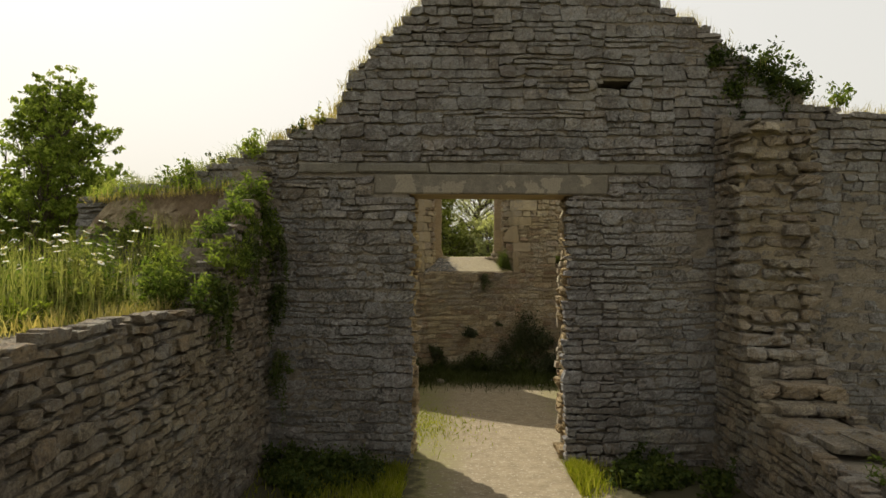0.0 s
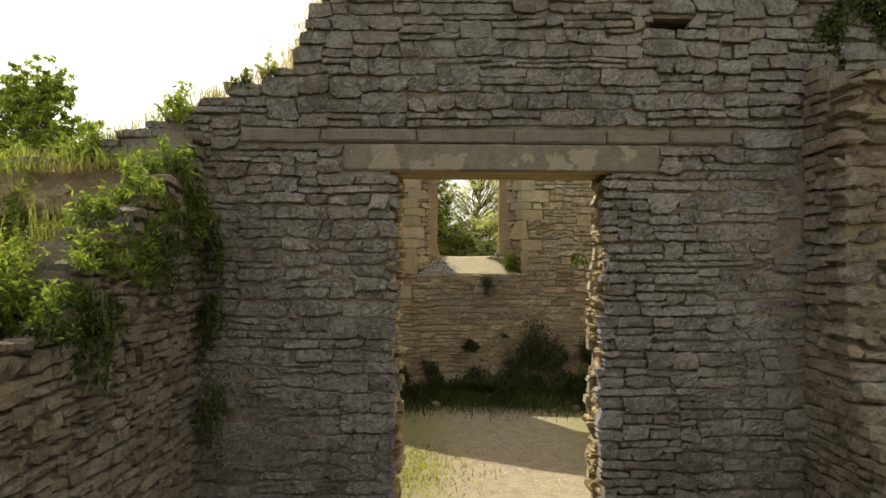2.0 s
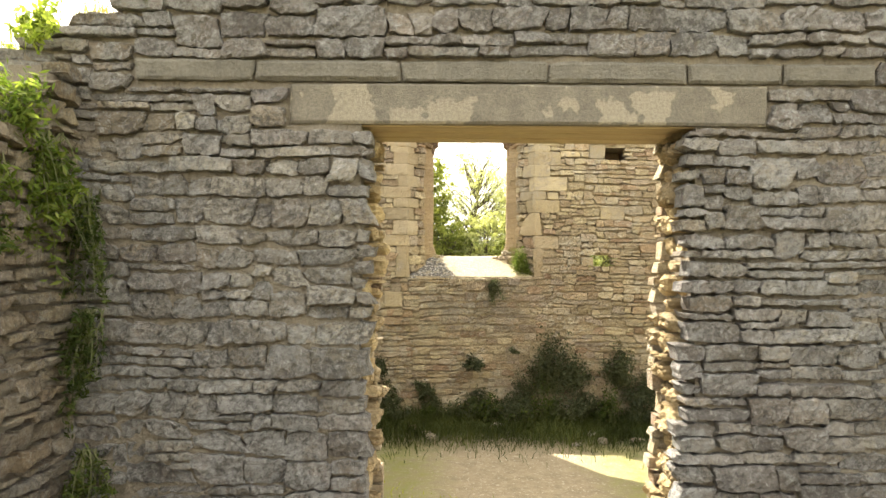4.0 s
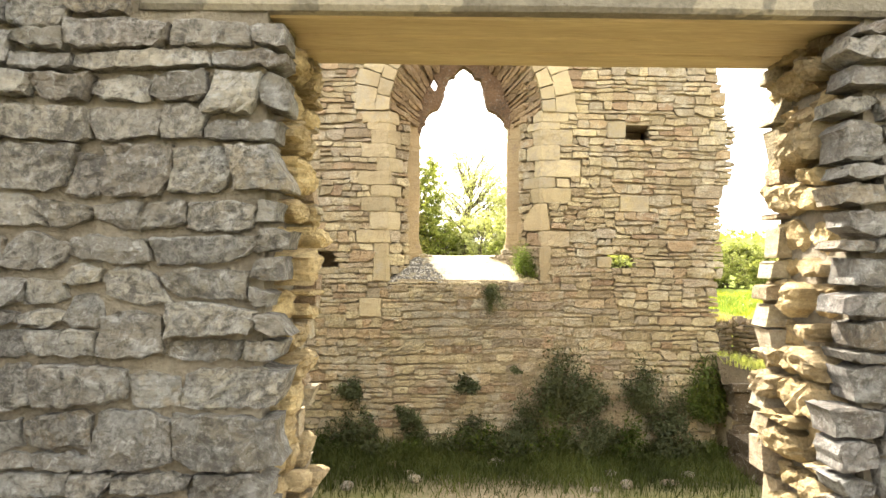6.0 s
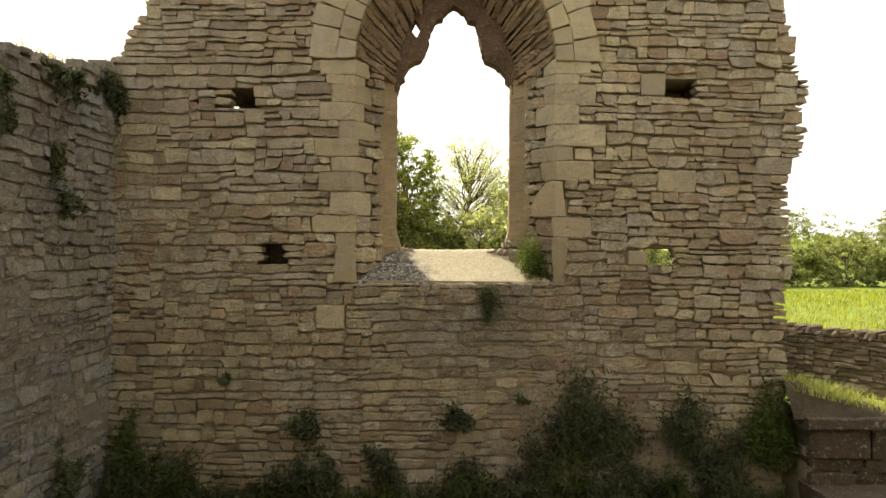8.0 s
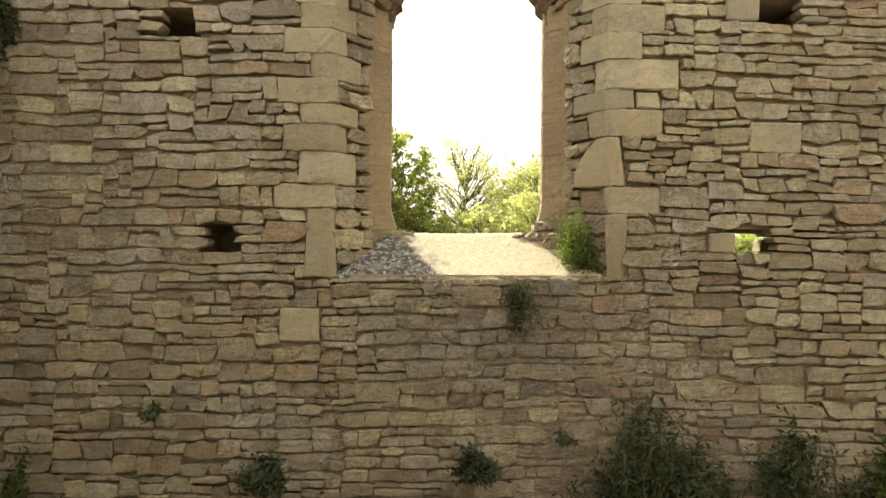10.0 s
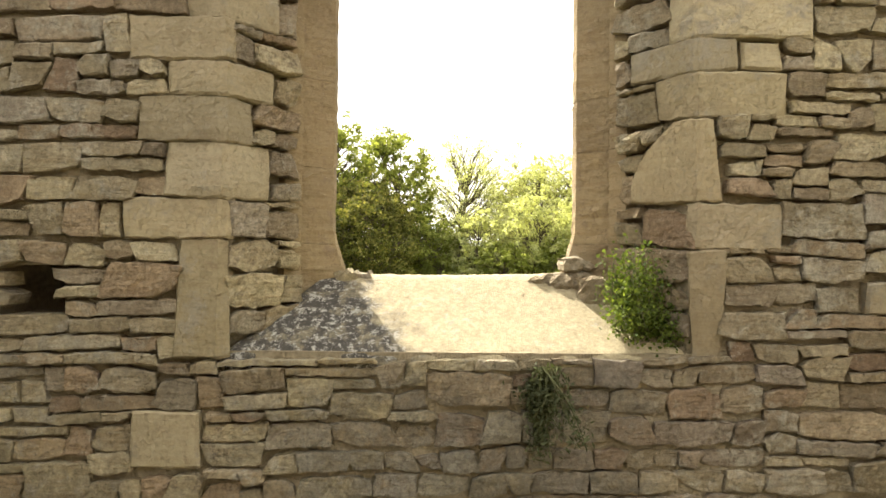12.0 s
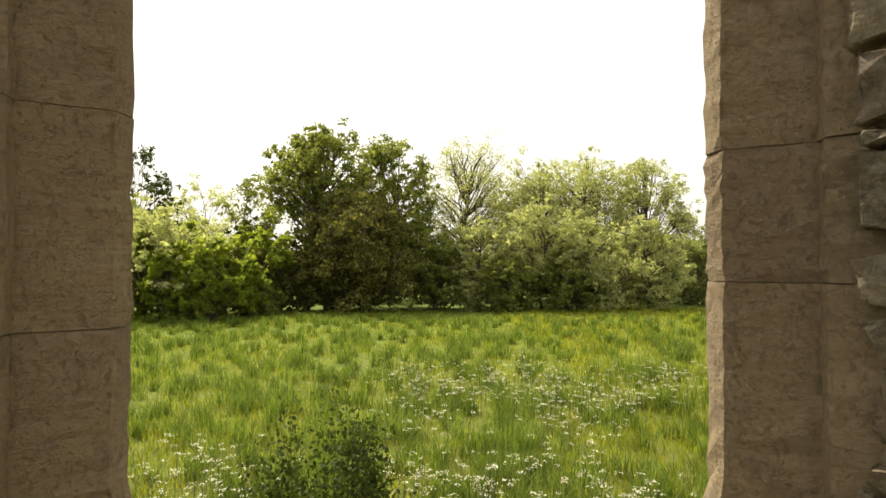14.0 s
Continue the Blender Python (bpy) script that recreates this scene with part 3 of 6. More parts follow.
def block(face, u0, u1, z0, z1, d0, d1, seed, jag=0.006, bevel=0.02):
    """A squared stone on a face from depth d0 (back) to d1 (front), with worn edges."""
    r = np.random.default_rng(seed)
    pts, fs = stone_shape(u0, u1, z0, z1, d1, r, d1 - d0, bevel, jag * 0.5, 0.04, 0.12, 0.25)
    return face.put(pts), fs


def between(u0, u1, z0, z1):
    return lambda z: (u0, u1) if z0 <= z < z1 else None


def quad_stone(face, quad, d0, d1, seed, bevel=0.006, jag=0.005):
    """A dressed stone whose face is a quadrilateral (u, z): lower left, lower right, upper right, upper left."""
    q = np.array(quad, float)
    w = 0.5 * (np.linalg.norm(q[1] - q[0]) + np.linalg.norm(q[2] - q[3]))
    h = 0.5 * (np.linalg.norm(q[3] - q[0]) + np.linalg.norm(q[2] - q[1]))
    pts, fs = stone_shape(0, w, 0, h, d1, np.random.default_rng(seed), d1 - d0, bevel, jag, 0.04, 0.12, 0.25)
    a, b = (pts[:, 0] / w)[:, None], (pts[:, 1] / h)[:, None]
    uz = (1 - a) * (1 - b) * q[0] + a * (1 - b) * q[1] + a * b * q[2] + (1 - a) * b * q[3]
    return face.put(np.column_stack([uz, pts[:, 2]])), fs


# ---- ground: one sheet to the horizon ----
def height(x, y):
    x, y = np.asarray(x, float), np.asarray(y, float)
    far = np.interp(y, [12.2, 12.6, 16, 22, 45, 90], [0.0, 0.1, 0.12, 0.06, -0.38, -0.5])
    side = np.interp(x, [3.9, 4.8, 9], [0.0, 0.15, 0.08]) * np.interp(y, [9, 11], [0.0, 1.0])
    z = np.maximum(far, np.where(y < 12.6, side, 0))
    bank = np.interp(x, [-1.9, -1.72], [1.0, 0.0]) * (1.76 + np.interp(y, [4.9, 5.6, 6.7], [0.0, 0.2, 0.34]) * np.interp(x, [-3.4, -2.6], [0.2, 1.0])) * np.interp(y, [6.9, 7.1], [1.0, 0.0])
    z = np.where((x < -1.6) & (y < 7.1), bank, z)
    z = z + 0.02 * np.sin(1.7 * x + 0.6 * y) * np.sin(1.3 * y - 0.4 * x) + np.where(y > 14, 0.06 * np.sin(0.31 * x + 1) * np.sin(0.23 * y), 0)
    hill = 26 * np.exp(-(((x - 260) / 170) ** 2 + ((y - 620) / 160) ** 2)) + 12 * np.exp(-(((x + 200) / 300) ** 2 + ((y - 700) / 160) ** 2))
    z = z + np.interp(x, [2.6, 4.2], [0.0, -0.32]) * np.interp(y, [12.75, 13.4, 19.5, 25], [0.0, 1.0, 1.0, 0.0])
    return z + hill


gx = np.unique(np.round(np.concatenate([np.arange(-8, 9, 0.2), np.arange(-2.2, -1.5, 0.06), np.arange(-60, 61, 4), np.arange(-900, 901, 60)]), 3))
gy = np.unique(np.round(np.concatenate([np.arange(-6, 20, 0.2), np.arange(20, 80, 1.5), np.arange(-60, 160, 8), np.arange(-600, 1500, 60)]), 3))
GX, GY = np.meshgrid(gx, gy, indexing="ij")
gi = np.arange(GX.size).reshape(GX.shape)
gf = np.stack([gi[:-1, :-1], gi[1:, :-1], gi[1:, 1:], gi[:-1, 1:]], -1).reshape(-1, 4)
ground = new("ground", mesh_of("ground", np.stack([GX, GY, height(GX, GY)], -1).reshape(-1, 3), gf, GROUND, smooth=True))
tagged(ground, "trodden dry earth inside the ruin, green meadow beyond", "ground", kind="structure")

# ---- the gable wall with the doorway ----
F = Face((0, 6.8, 0), (1, 0, 0))
front_top = prof([(-3.6, 2.75), (-3.1, 2.9), (-2.6, 2.95), (-1.77, 3.3), (-1.17, 3.55), (-0.84, 3.7), (-0.7, 4.1), (-0.4, 4.45), (-0.16, 4.66),
                  (0.05, 4.9), (0.5, 5.35), (1.1, 5.7), (1.7, 5.45), (2.45, 4.94), (3.05, 4.66), (3.5, 4.28), (4.2, 3.8), (5, 3.72), (8, 3.65)])
DOOR = (0.0, 1.6, 2.86)
door = between(DOOR[0], DOOR[1], -1, DOOR[2])
slot = between(2.0, 2.27, 3.98, 4.1)
wall_front = core("wall_front", F, (-3.6, 8.0), front_top, 0.44, MORTAR_G, "tall grey rubble gable wall with a square doorway, ragged top",
                  (door, slot), inset=0.018)
skip = [(-1.25, 2.62, 3.06, 3.21), (-0.45, 2.06, 2.84, 3.08)]
st = lay(F, (-3.6, 8.0), front_top, 11, (0.05, 0.15), (0.1, 0.46), (door, slot), skip, proud=(0.002, 0.036), rough=0.013, big=0.3, slab=lambda u, z: 0.16 if z > 2.9 else (0.1 if u < 2.0 else 0.06),
         sunk=lambda u, z: 0.022 * min(1.0, max(0.0, (u - 2.0) / 0.5)) * min(1.0, max(0.0, (3.1 - z) / 0.4)), facet=0.7, cut=0.42, wobble=0.014, fine=lambda u, z: abs(u - 0.6) < 2.2 and z < 3.7)
set_stones(wall_front, st, GREY, lambda u, z: math.hypot(u - 0.6, (z - 2.0) * 0.9), 330)
# the back of the same wall
FB = Face((8.0, 7.27, 0), (-1, 0, 0))
st = lay(FB, (0, 11.6), lambda u: front_top(8.0 - u), 12, (0.07, 0.14), (0.2, 0.5), (between(6.4, 8.0, -1, 2.86),), (), cell=0.07, depth=0.1)
v, f = grow(*[(s[2], s[3]) for s in st])
piece("back_stonework", mesh_of("back_stonework", v, f, WARM), wall_front, "warm rubble on the sheltered side", "stuff")
# the broken sides of the doorway
for o, u, sd in (((DOOR[0] - 0.05, 6.9, 0), (0, 1, 0), 13), ((DOOR[1] + 0.06, 7.29, 0), (0, -1, 0), 14)):
    fc = Face(o, u)
    st = lay(fc, (0.0, 0.39), lambda t: 2.84 + 0 * t, sd, (0.05, 0.13), (0.1, 0.26), (), (), proud=(-0.01, 0.1), rough=0.02, big=0.15, depth=0.26, round_=0.022, gap=0.012, facet=1.1, cut=0.5, fine=lambda u, z: True)
    for s in st:
        piece("jamb_stone", mesh_of("jamb_stone", s[2], s[3], CORE_ST), wall_front)
# string course and lintel
for i, (a, b) in enumerate([(-1.23, -0.62), (-0.61, 0.14), (0.15, 0.9), (0.91, 1.62), (1.63, 2.12), (2.13, 2.6)]):
    v, f = block(F, a, b, 3.08, 3.19, -0.15, 0.016 + 0.006 * (i % 2), 200 + i, 0.012, 0.015)
    piece("string_course_stone", mesh_of("string_course_stone", v, f, BAND), wall_front, "flat projecting band of grey stone")
v, f = block(F, -0.43, 2.04, 2.862, 3.072, -0.12, 0.012, 210, 0.004, 0.012)
piece("lintel", mesh_of("lintel", v, f, LINTEL), wall_front, "patched grey cement lintel")
for i, (ya, yb) in enumerate([(6.835, 6.975), (6.98, 7.115), (7.12, 7.25)]):
    v, f = block(Face((-0.2, yb, 0), (1, 0, 0)), 0, 2.0, 2.855 - 0.004 * i, 3.0, 0.0, yb - ya, 215 + i, 0.001, 0.006)
    piece("lintel_board", mesh_of("lintel_board", v, f, TIMBER), wall_front, "yellowish sawn timber beam")

# ---- the end wall with the pointed window ----
E0, E1 = 11.97, 12.72
E = Face((0, E0, 0), (1, 0, 0))
east_top = prof([(-2.3, 3.6), (-2.1, 3.8), (-1.98, 4.05), (-1.85, 4.28), (-1.54, 4.45), (-1.28, 4.7), (-0.6, 5.3), (0.1, 5.9), (0.75, 6.1), (1.5, 5.8),
                 (2.5, 5.3), (3.2, 4.9), (3.42, 4.5), (3.5, 4.3), (3.58, 4.0), (3.75, 3.9)])
WC, WA, WS, WZ, WH = 0.737, 0.848, 3.78, 1.92, 4.86     # window: centre, half width, springing, sill, head
LA, LS, LH, LY = 0.507, 3.66, 4.62, 12.39               # the light behind it


def arch_half(z, a, s, h):
    """Half the width of a two-centred arch at the height z."""
    if z <= s:
        return a
    R = (a * a + (h - s) ** 2) / (2 * a)
    return max(0.0, math.sqrt(max(0.0, R * R - (z - s) ** 2)) - (R - a))


def window_gap(z):
    return (WC - arch_half(z, WA, WS, WH), WC + arch_half(z, WA, WS, WH)) if WZ - 0.02 <= z < WH else None


THROUGH = [(-1.42, -0.95, 3.36, 3.52), (2.54, 2.78, 3.49, 3.68), (-0.88, -0.68, 2.07, 2.225), (2.375, 2.92, 2.064, 2.225)]
HOLES = [(-1.14, -0.95, 3.36, 3.52), (2.54, 2.78, 3.49, 3.68), (-0.88, -0.68, 2.07, 2.225), (2.375, 2.6, 2.064, 2.225)]
edge_wave = wave(77, 5.0, 0.05)


def right_edge(z):
    return (3.56 + 0.16 * math.exp(-((z - 3.5) / 0.55) ** 2) + float(edge_wave(0, z * 2)), 9.0)


holes = [between(*h) for h in HOLES]
wall_east = core("wall_east", E, (-2.3, 3.7), east_top, E1 - E0 - 0.06, MORTAR, "warm rubble end wall with a tall pointed window, ragged top",
                 (window_gap, right_edge, *(between(*h) for h in THROUGH)), inset=0.02, shrink=0.03, swells=0.005)
for i, (a, b, c, d) in enumerate(THROUGH[1:3]):
    v, f = block(Face((0, E1 - 0.1, 0), (1, 0, 0)), a - 0.06, b + 0.06, c - 0.06, d + 0.06, -0.05, 0.2, 350 + i)
    piece("hole_back", mesh_of("hole_back", v, f, MORTAR), wall_east, "mortar closing the back of a putlog hole")
# quoins beside the opening: (height, reach) from the sill up
QL = [(0.422, 0.155), (0.143, 0.345), (0.203, 0.2), (0.165, 0.3), (0.124, 0.195), (0.157, 0.336), (0.15, 0.14), (0.152, 0.3), (0.153, 0.2), (0.077, 0.24), (0.13, 0.3)]
QR = [(0.402, 0.11), (0.164, 0.316), (0.314, 0.0), (0.162, 0.33), (0.124, 0.15), (0.192, 0.43), (0.16, 0.2), (0.17, 0.34), (0.09, 0.2), (0.13, 0.3)]
TURNS = {-1: [0.03, 0.05, 0.19, 0.12, 0.21, 0.04, 0.23, 0.1, 0.18, 0.12, 0.16], 1: [0.02, 0.03, 0.15, 0.26, 0.1, 0.2, 0.12, 0.2, 0.14]}
quoins, zz = [], 1.9
for h, w in QL:
    quoins.append((WC - WA - w, WC - WA, zz, zz + h))
    zz += h
zz = 1.9
for h, w in QR:
    if w:
        quoins.append((WC + WA, WC + WA + w, zz, zz + h))
    zz += h
BLOCKS = [(1.745, 1.9, 2.944, 3.064), (2.45, 2.78, 2.68, 2.88), (-0.42, -0.17, 1.5, 1.72), (2.3, 2.52, 3.5, 3.7), (2.2, 2.37, 2.06, 2.2)]
ring_top = lambda z: (WC - arch_half(z, WA + 0.27, WS - 0.05, WH + 0.27), WC + arch_half(z, WA + 0.27, WS - 0.05, WH + 0.27)) if WS - 0.05 <= z < WH + 0.27 else None
st = lay(E, (-2.3, 3.85), east_top, 21, (0.042, 0.125), (0.075, 0.34), (window_gap, right_edge, ring_top, *holes), quoins + BLOCKS + [(WC + WA, WC + WA + 0.1, 2.466, 2.62), (WC + WA, WC + WA + 0.07, 2.62, 2.78)],
         proud=(0.0, 0.022), rough=0.008, end=0.018, big=0.3, facet=0.45, cut=0.4, slab=lambda u, z: 0.42 if u < 0 and z > 2.2 else (0.02 if u > 1.3 and z < 2.4 else 0.2), gap=0.004, round_=0.005, wobble=0.028, fine=lambda u, z: abs(u - 0.7) < 1.5 and 0.6 < z < 3.4)
set_stones(wall_east, st, WARM, lambda u, z: math.hypot(u - 0.75, (z - 1.8) * 1.1), 330)
dl = math.hypot(WA - LA, LY - E0)
RETURNS = []          # how far each quoin turns into the splay: (side, length, z0, z1)


def corner_stone(side, w, turn, z0, z1, seed, taper=0.0):
    """A quoin that turns the corner from the wall face into the splayed side, with a worn arris."""
    r = np.random.default_rng(seed)
    pts, fs = stone_shape(-w, turn, z0, z1, 0.012 + r.uniform(-0.006, 0.008), r, 0.14, 0.008, 0.006, 0.026, 0.16, 0.4)
    s_, z, d = pts.T
    if taper:
        b = np.clip((z - z0) / (z1 - z0), 0, 1)
        s_ = np.where(s_ > 0, s_ * (1 - taper * b ** 2.4), s_ * (1 - 0.5 * taper * b))
    e = np.array([(WA - LA) / dl, (LY - E0) / dl])
    n1, n2 = np.array([0.0, -1.0]), np.array([e[1], -e[0]])
    t = np.clip((s_ + 0.02) / 0.04, 0, 1)[:, None]
    n_ = n1 * (1 - t) + n2 * t
    n_ /= np.linalg.norm(n_, axis=1)[:, None]
    base = np.array([WC - WA, E0]) + np.minimum(s_, 0)[:, None] * (1, 0) + np.maximum(s_, 0)[:, None] * e
    xy = base + n_ * d[:, None]
    if side > 0:
        xy[:, 0] = 2 * WC - xy[:, 0]
        fs = [q[::-1] for q in fs]
    return np.column_stack([xy, z]), fs


for i, (a, b, c, d) in enumerate(quoins):
    side = -1 if a < WC else 1
    turn = TURNS[side][i if side < 0 else i - len(QL)]
    RETURNS.append((side, turn, c, d))
    v, f = corner_stone(side, b - a - 0.001, turn, c - 0.003, d + 0.003, 300 + i)
    piece("quoin", mesh_of("quoin", v, f, ASHLAR), wall_east)
for i, (a, b, c, d) in enumerate(BLOCKS):
    v, f = block(E, a + 0.006, b - 0.006, c + 0.006, d - 0.006, -0.15, 0.016, 340 + i, 0.012, 0.008)
    piece("facing_block", mesh_of("facing_block", v, f, ASHLAR), wall_east)


def arch_path(a, s, h, n, z0):
    """Points (x, z) from the sill up one side, over the arch and down."""
    R = (a * a + (h - s) ** 2) / (2 * a)
    top = math.atan2(h - s, R - a)
    left = [(WC - a + R - R * math.cos(t), s + R * math.sin(t)) for t in np.linspace(0, top, n)]
    side = [(WC - a, z) for z in np.linspace(z0, s, 7)[:-1]]
    half = side + left
    return half + [(2 * WC - x, z) for x, z in half[-2::-1]]


# voussoirs round the arch
for order, (r0, r1, nn, proud) in enumerate([(0.0, 0.15, 10, 0.036), (0.155, 0.36, 8, 0.022)]):
    for side in (-1, 1):
        a0, h0, a1, h1 = WA + r0, WH + r0, WA + r1, WH + r1
        R0, R1 = (a0 ** 2 + (h0 - WS) ** 2) / (2 * a0), (a1 ** 2 + (h1 - WS) ** 2) / (2 * a1)
        t0, t1 = math.atan2(h0 - WS, R0 - a0), math.atan2(h1 - WS, R1 - a1)
        cuts = np.linspace(0, 1, nn + 1) + np.r_[0, rng.uniform(-0.025, 0.025, nn - 1), 0]
        for i in range(nn):
            p = lambda R, a, t: (WC + side * (a - R + R * math.cos(t)), WS + R * math.sin(t))
            wob = rng.uniform(0, 0.05) if order else 0
            ia, ib = cuts[i] + 0.002, cuts[i + 1] - 0.002
            q = [p(R1, a1, t1 * ia), p(R0, a0, t0 * ia), p(R0, a0, t0 * ib), p(R1, a1, t1 * ib)]
            q[0] = (q[0][0] + side * wob, q[0][1])
            q[3] = (q[3][0] + side * wob, q[3][1])
            if side == 1:
                q = [q[1], q[0], q[3], q[2]]
            v, f = quad_stone(E, q, -0.2, proud + rng.uniform(-0.006, 0.008), 400 + i + 40 * order + (20 if side > 0 else 0))
            piece("voussoir", mesh_of("voussoir", v, f, ASHLAR), wall_east)

# the splayed sides and soffit: a solid sleeve with stones on it
def sleeve(rings):
    n = len(rings[0])
    v = [p for ring in rings for p in ring]
    m = len(rings)
    fs = [((k % m) * n + i, (k % m) * n + i + 1, ((k + 1) % m) * n + i + 1, ((k + 1) % m) * n + i) for k in range(m) for i in range(n - 1)]
    fs += [tuple(k * n for k in range(m)), tuple(k * n + n - 1 for k in range(m - 1, -1, -1))]
    return v, fs


NA = 14
ringA = arch_path(WA, WS, WH, NA, WZ - 0.1)
ringB = arch_path(LA + 0.13, LS, LH + 0.06, NA, WZ - 0.1)
ringD = arch_path(WA + 0.24, WS, WH + 0.24, NA, WZ - 0.1)
at = lambda ring, y: [(x, y, z) for x, z in ring]
ringC = arch_path(LA + 0.3, LS, LH + 0.25, NA, WZ - 0.1)
v, f = sleeve([at(ringA, E0 + 0.03), at(ringB, LY - 0.03), at(ringB, LY + 0.12), at(ringC, E1 - 0.02), at(ringD, E1 - 0.02), at(ringD, E0 + 0.03)])
piece("reveal_core", mesh_of("reveal_core", v, f, MORTAR), wall_east, "mortar behind the splayed window sides")
dl = math.hypot(WA - LA, LY - E0)
for fc, sd in ((Face((WC - WA, E0, 0), ((WA - LA) / dl, (LY - E0) / dl, 0)), 31), (Face((WC + LA, LY, 0), ((WA - LA) / dl, (E0 - LY) / dl, 0)), 32)):
    rng_u = (0.02, dl - 0.21) if sd == 31 else (0.21, dl - 0.02)
    back = [(0.0, t + 0.005, c, d) if sd == 31 else (dl - t - 0.005, dl, c, d) for q, t, c, d in RETURNS if (q < 0) == (sd == 31) and t > 0.05]
    if sd == 32:
        back += [(dl - 0.27, dl, 2.46, 2.6), (dl - 0.22, dl, 2.6, 2.7), (dl - 0.13, dl, 2.7, 2.78)]
    st = lay(fc, rng_u, lambda t: 3.78 + 0 * t, sd, (0.04, 0.14), (0.09, 0.3), (), back, z0=1.98, proud=(-0.002, 0.02), rough=0.01, big=0.25, facet=0.6, gap=0.004, fine=lambda u, z: True)
    for s in st:
        piece("splay_stone", mesh_of("splay_stone", s[2], s[3], WARM), wall_east)
# thin stones set on edge in the soffit
A3, B3 = np.array(at(arch_path(WA, WS, WH, 60, WS - 0.01), E0 + 0.02)), np.array(at(arch_path(LA + 0.04, LS, LH + 0.03, 60, LS - 0.01), LY - 0.03))
arc = np.r_[0, np.cumsum(np.linalg.norm(np.diff(A3, axis=0), axis=1))]
t, k = 0.03, 0
while t < arc[-1] - 0.08:
    w = rng.uniform(0.035, 0.115)
    q = sorted(rng.uniform(0.2, 0.8, rng.integers(0, 3)))
    for s0, s1 in zip([0.0, *q], [*q, 1.0]):
        if s1 - s0 < 0.08:
            continue
        pts, fs = stone_shape(s0 * 0.5, s1 * 0.5 - 0.004, t + rng.uniform(-0.006, 0.006), t + w - 0.004 + rng.uniform(-0.006, 0.008), 0.012 + rng.uniform(-0.016, 0.02), np.random.default_rng(500 + k), 0.09, 0.008, 0.014, 0.026, 0.5, 1.2)
        pts[:, 1] += (pts[:, 0] - s0 * 0.5) * rng.normal(0, 0.05)
        k += 1
        a, b = [np.stack([np.interp(pts[:, 1], arc, P[:, c]) for c in range(3)], -1) for P in (A3, B3)]
        s = np.clip(pts[:, 0] / 0.5, 0, 1)[:, None]
        base = a * (1 - s) + b * s
        mid = np.array([WC, 12.2, WS - 0.2])
        inward = mid - base
        inward[:, 1] = -0.25 * np.abs(inward[:, 0])
        inward /= np.linalg.norm(inward, axis=1)[:, None]
        piece("soffit_stone", mesh_of("soffit_stone", base + inward * pts[:, 2:3], [g[::-1] for g in fs], SOFFIT), wall_east)
    t += w

# jambs of the light, moulded, in blocks
PLAN = [(-0.17, -0.17), (-0.115, -0.115), (-0.125, -0.08), (-0.085, -0.055), (-0.004, -0.006), (0.0, 0.02), (0.0, 0.05), (-0.05, 0.13), (-0.22, 0.13), (-0.22, -0.15)]
chip = wave(95, 3.7, 0.008)
for side in (-1, 1):
    z, k = 2.08, 0
    while z < LS + 0.06:
        h = rng.uniform(0.22, 0.42)
        z1 = min(z + h, LS + 0.08)
        zs = np.linspace(z + 0.0008, z1 - 0.0008, 12)
        verts, n = [], len(PLAN)
        for j, q in enumerate(zs):
            flare = 0.065 * max(0.0, 1 - (q - 2.16) / 0.24) ** 1.4 if q > 2.16 else 0.065
            for px, py in PLAN:
                nip = 0.002 if j in (0, 11) else 0.0
                x = (LA - px - (flare if px > -0.06 else 0) + nip) * side + WC + rng.normal(0, 0.0015) + side * max(0.0, float(chip(side * 3 + px, q)))
                verts.append((x, LY + py + rng.normal(0, 0.0025), q))
        fs = [(j * n + i, j * n + (i + 1) % n, (j + 1) * n + (i + 1) % n, (j + 1) * n + i) for j in range(11) for i in range(n)]
        fs += [tuple(range(n - 1, -1, -1)), tuple(11 * n + i for i in range(n))]
        if side == 1:
            fs = [q[::-1] for q in fs]
        piece("light_jamb", mesh_of("light_jamb", verts, fs, JAMB_ST), wall_east)
        z = z1

# cusped head of the light, cut from a plate
HALF = [(0.505, 3.62), (0.5, 3.7), (0.45, 3.73), (0.455, 3.79), (0.43, 3.83), (0.37, 3.885), (0.3, 3.9), (0.26, 3.98), (0.235, 4.08), (0.215, 4.2), (0.175, 4.275), (0.115, 4.285),
        (0.1, 4.34), (0.05, 4.385), (0.0, 4.41)]
inner = [(WC - x, z) for x, z in HALF] + [(WC + x * (1.0 + 0.04 * math.sin(9 * z)), z - 0.01) for x, z in HALF[-2::-1]]
lens = [math.hypot(a[0] - b[0], a[1] - b[1]) for a, b in zip(inner, inner[1:])]
cum = np.r_[0, np.cumsum(lens)] / sum(lens)
ts = np.linspace(0, 1, 73)
ip = np.stack([np.interp(ts, cum, [p[0] for p in inner]), np.interp(ts, cum, [p[1] for p in inner])], -1)
ip += np.random.default_rng(5).normal(0, 0.006, ip.shape)
outer = np.array(arch_path(LA + 0.12, LS, LH + 0.1, 37, LS - 0.04))
oc = np.r_[0, np.cumsum(np.linalg.norm(np.diff(outer, axis=0), axis=1))]
op = np.stack([np.interp(ts * oc[-1], oc, outer[:, c]) for c in (0, 1)], -1)
verts, fs, n = [], [], len(ts)
SHARE = (0.0, 0.42, 0.72, 1.0)
for y in (LY - 0.02, LY + 0.12):
    for s in SHARE:
        q = ip + (op - ip) * max(s, 0.03)
        verts += [(x, y, z) for x, z in q]
for y in (LY + 0.03, LY + 0.08):
    verts += [(x, y, z) for x, z in ip]
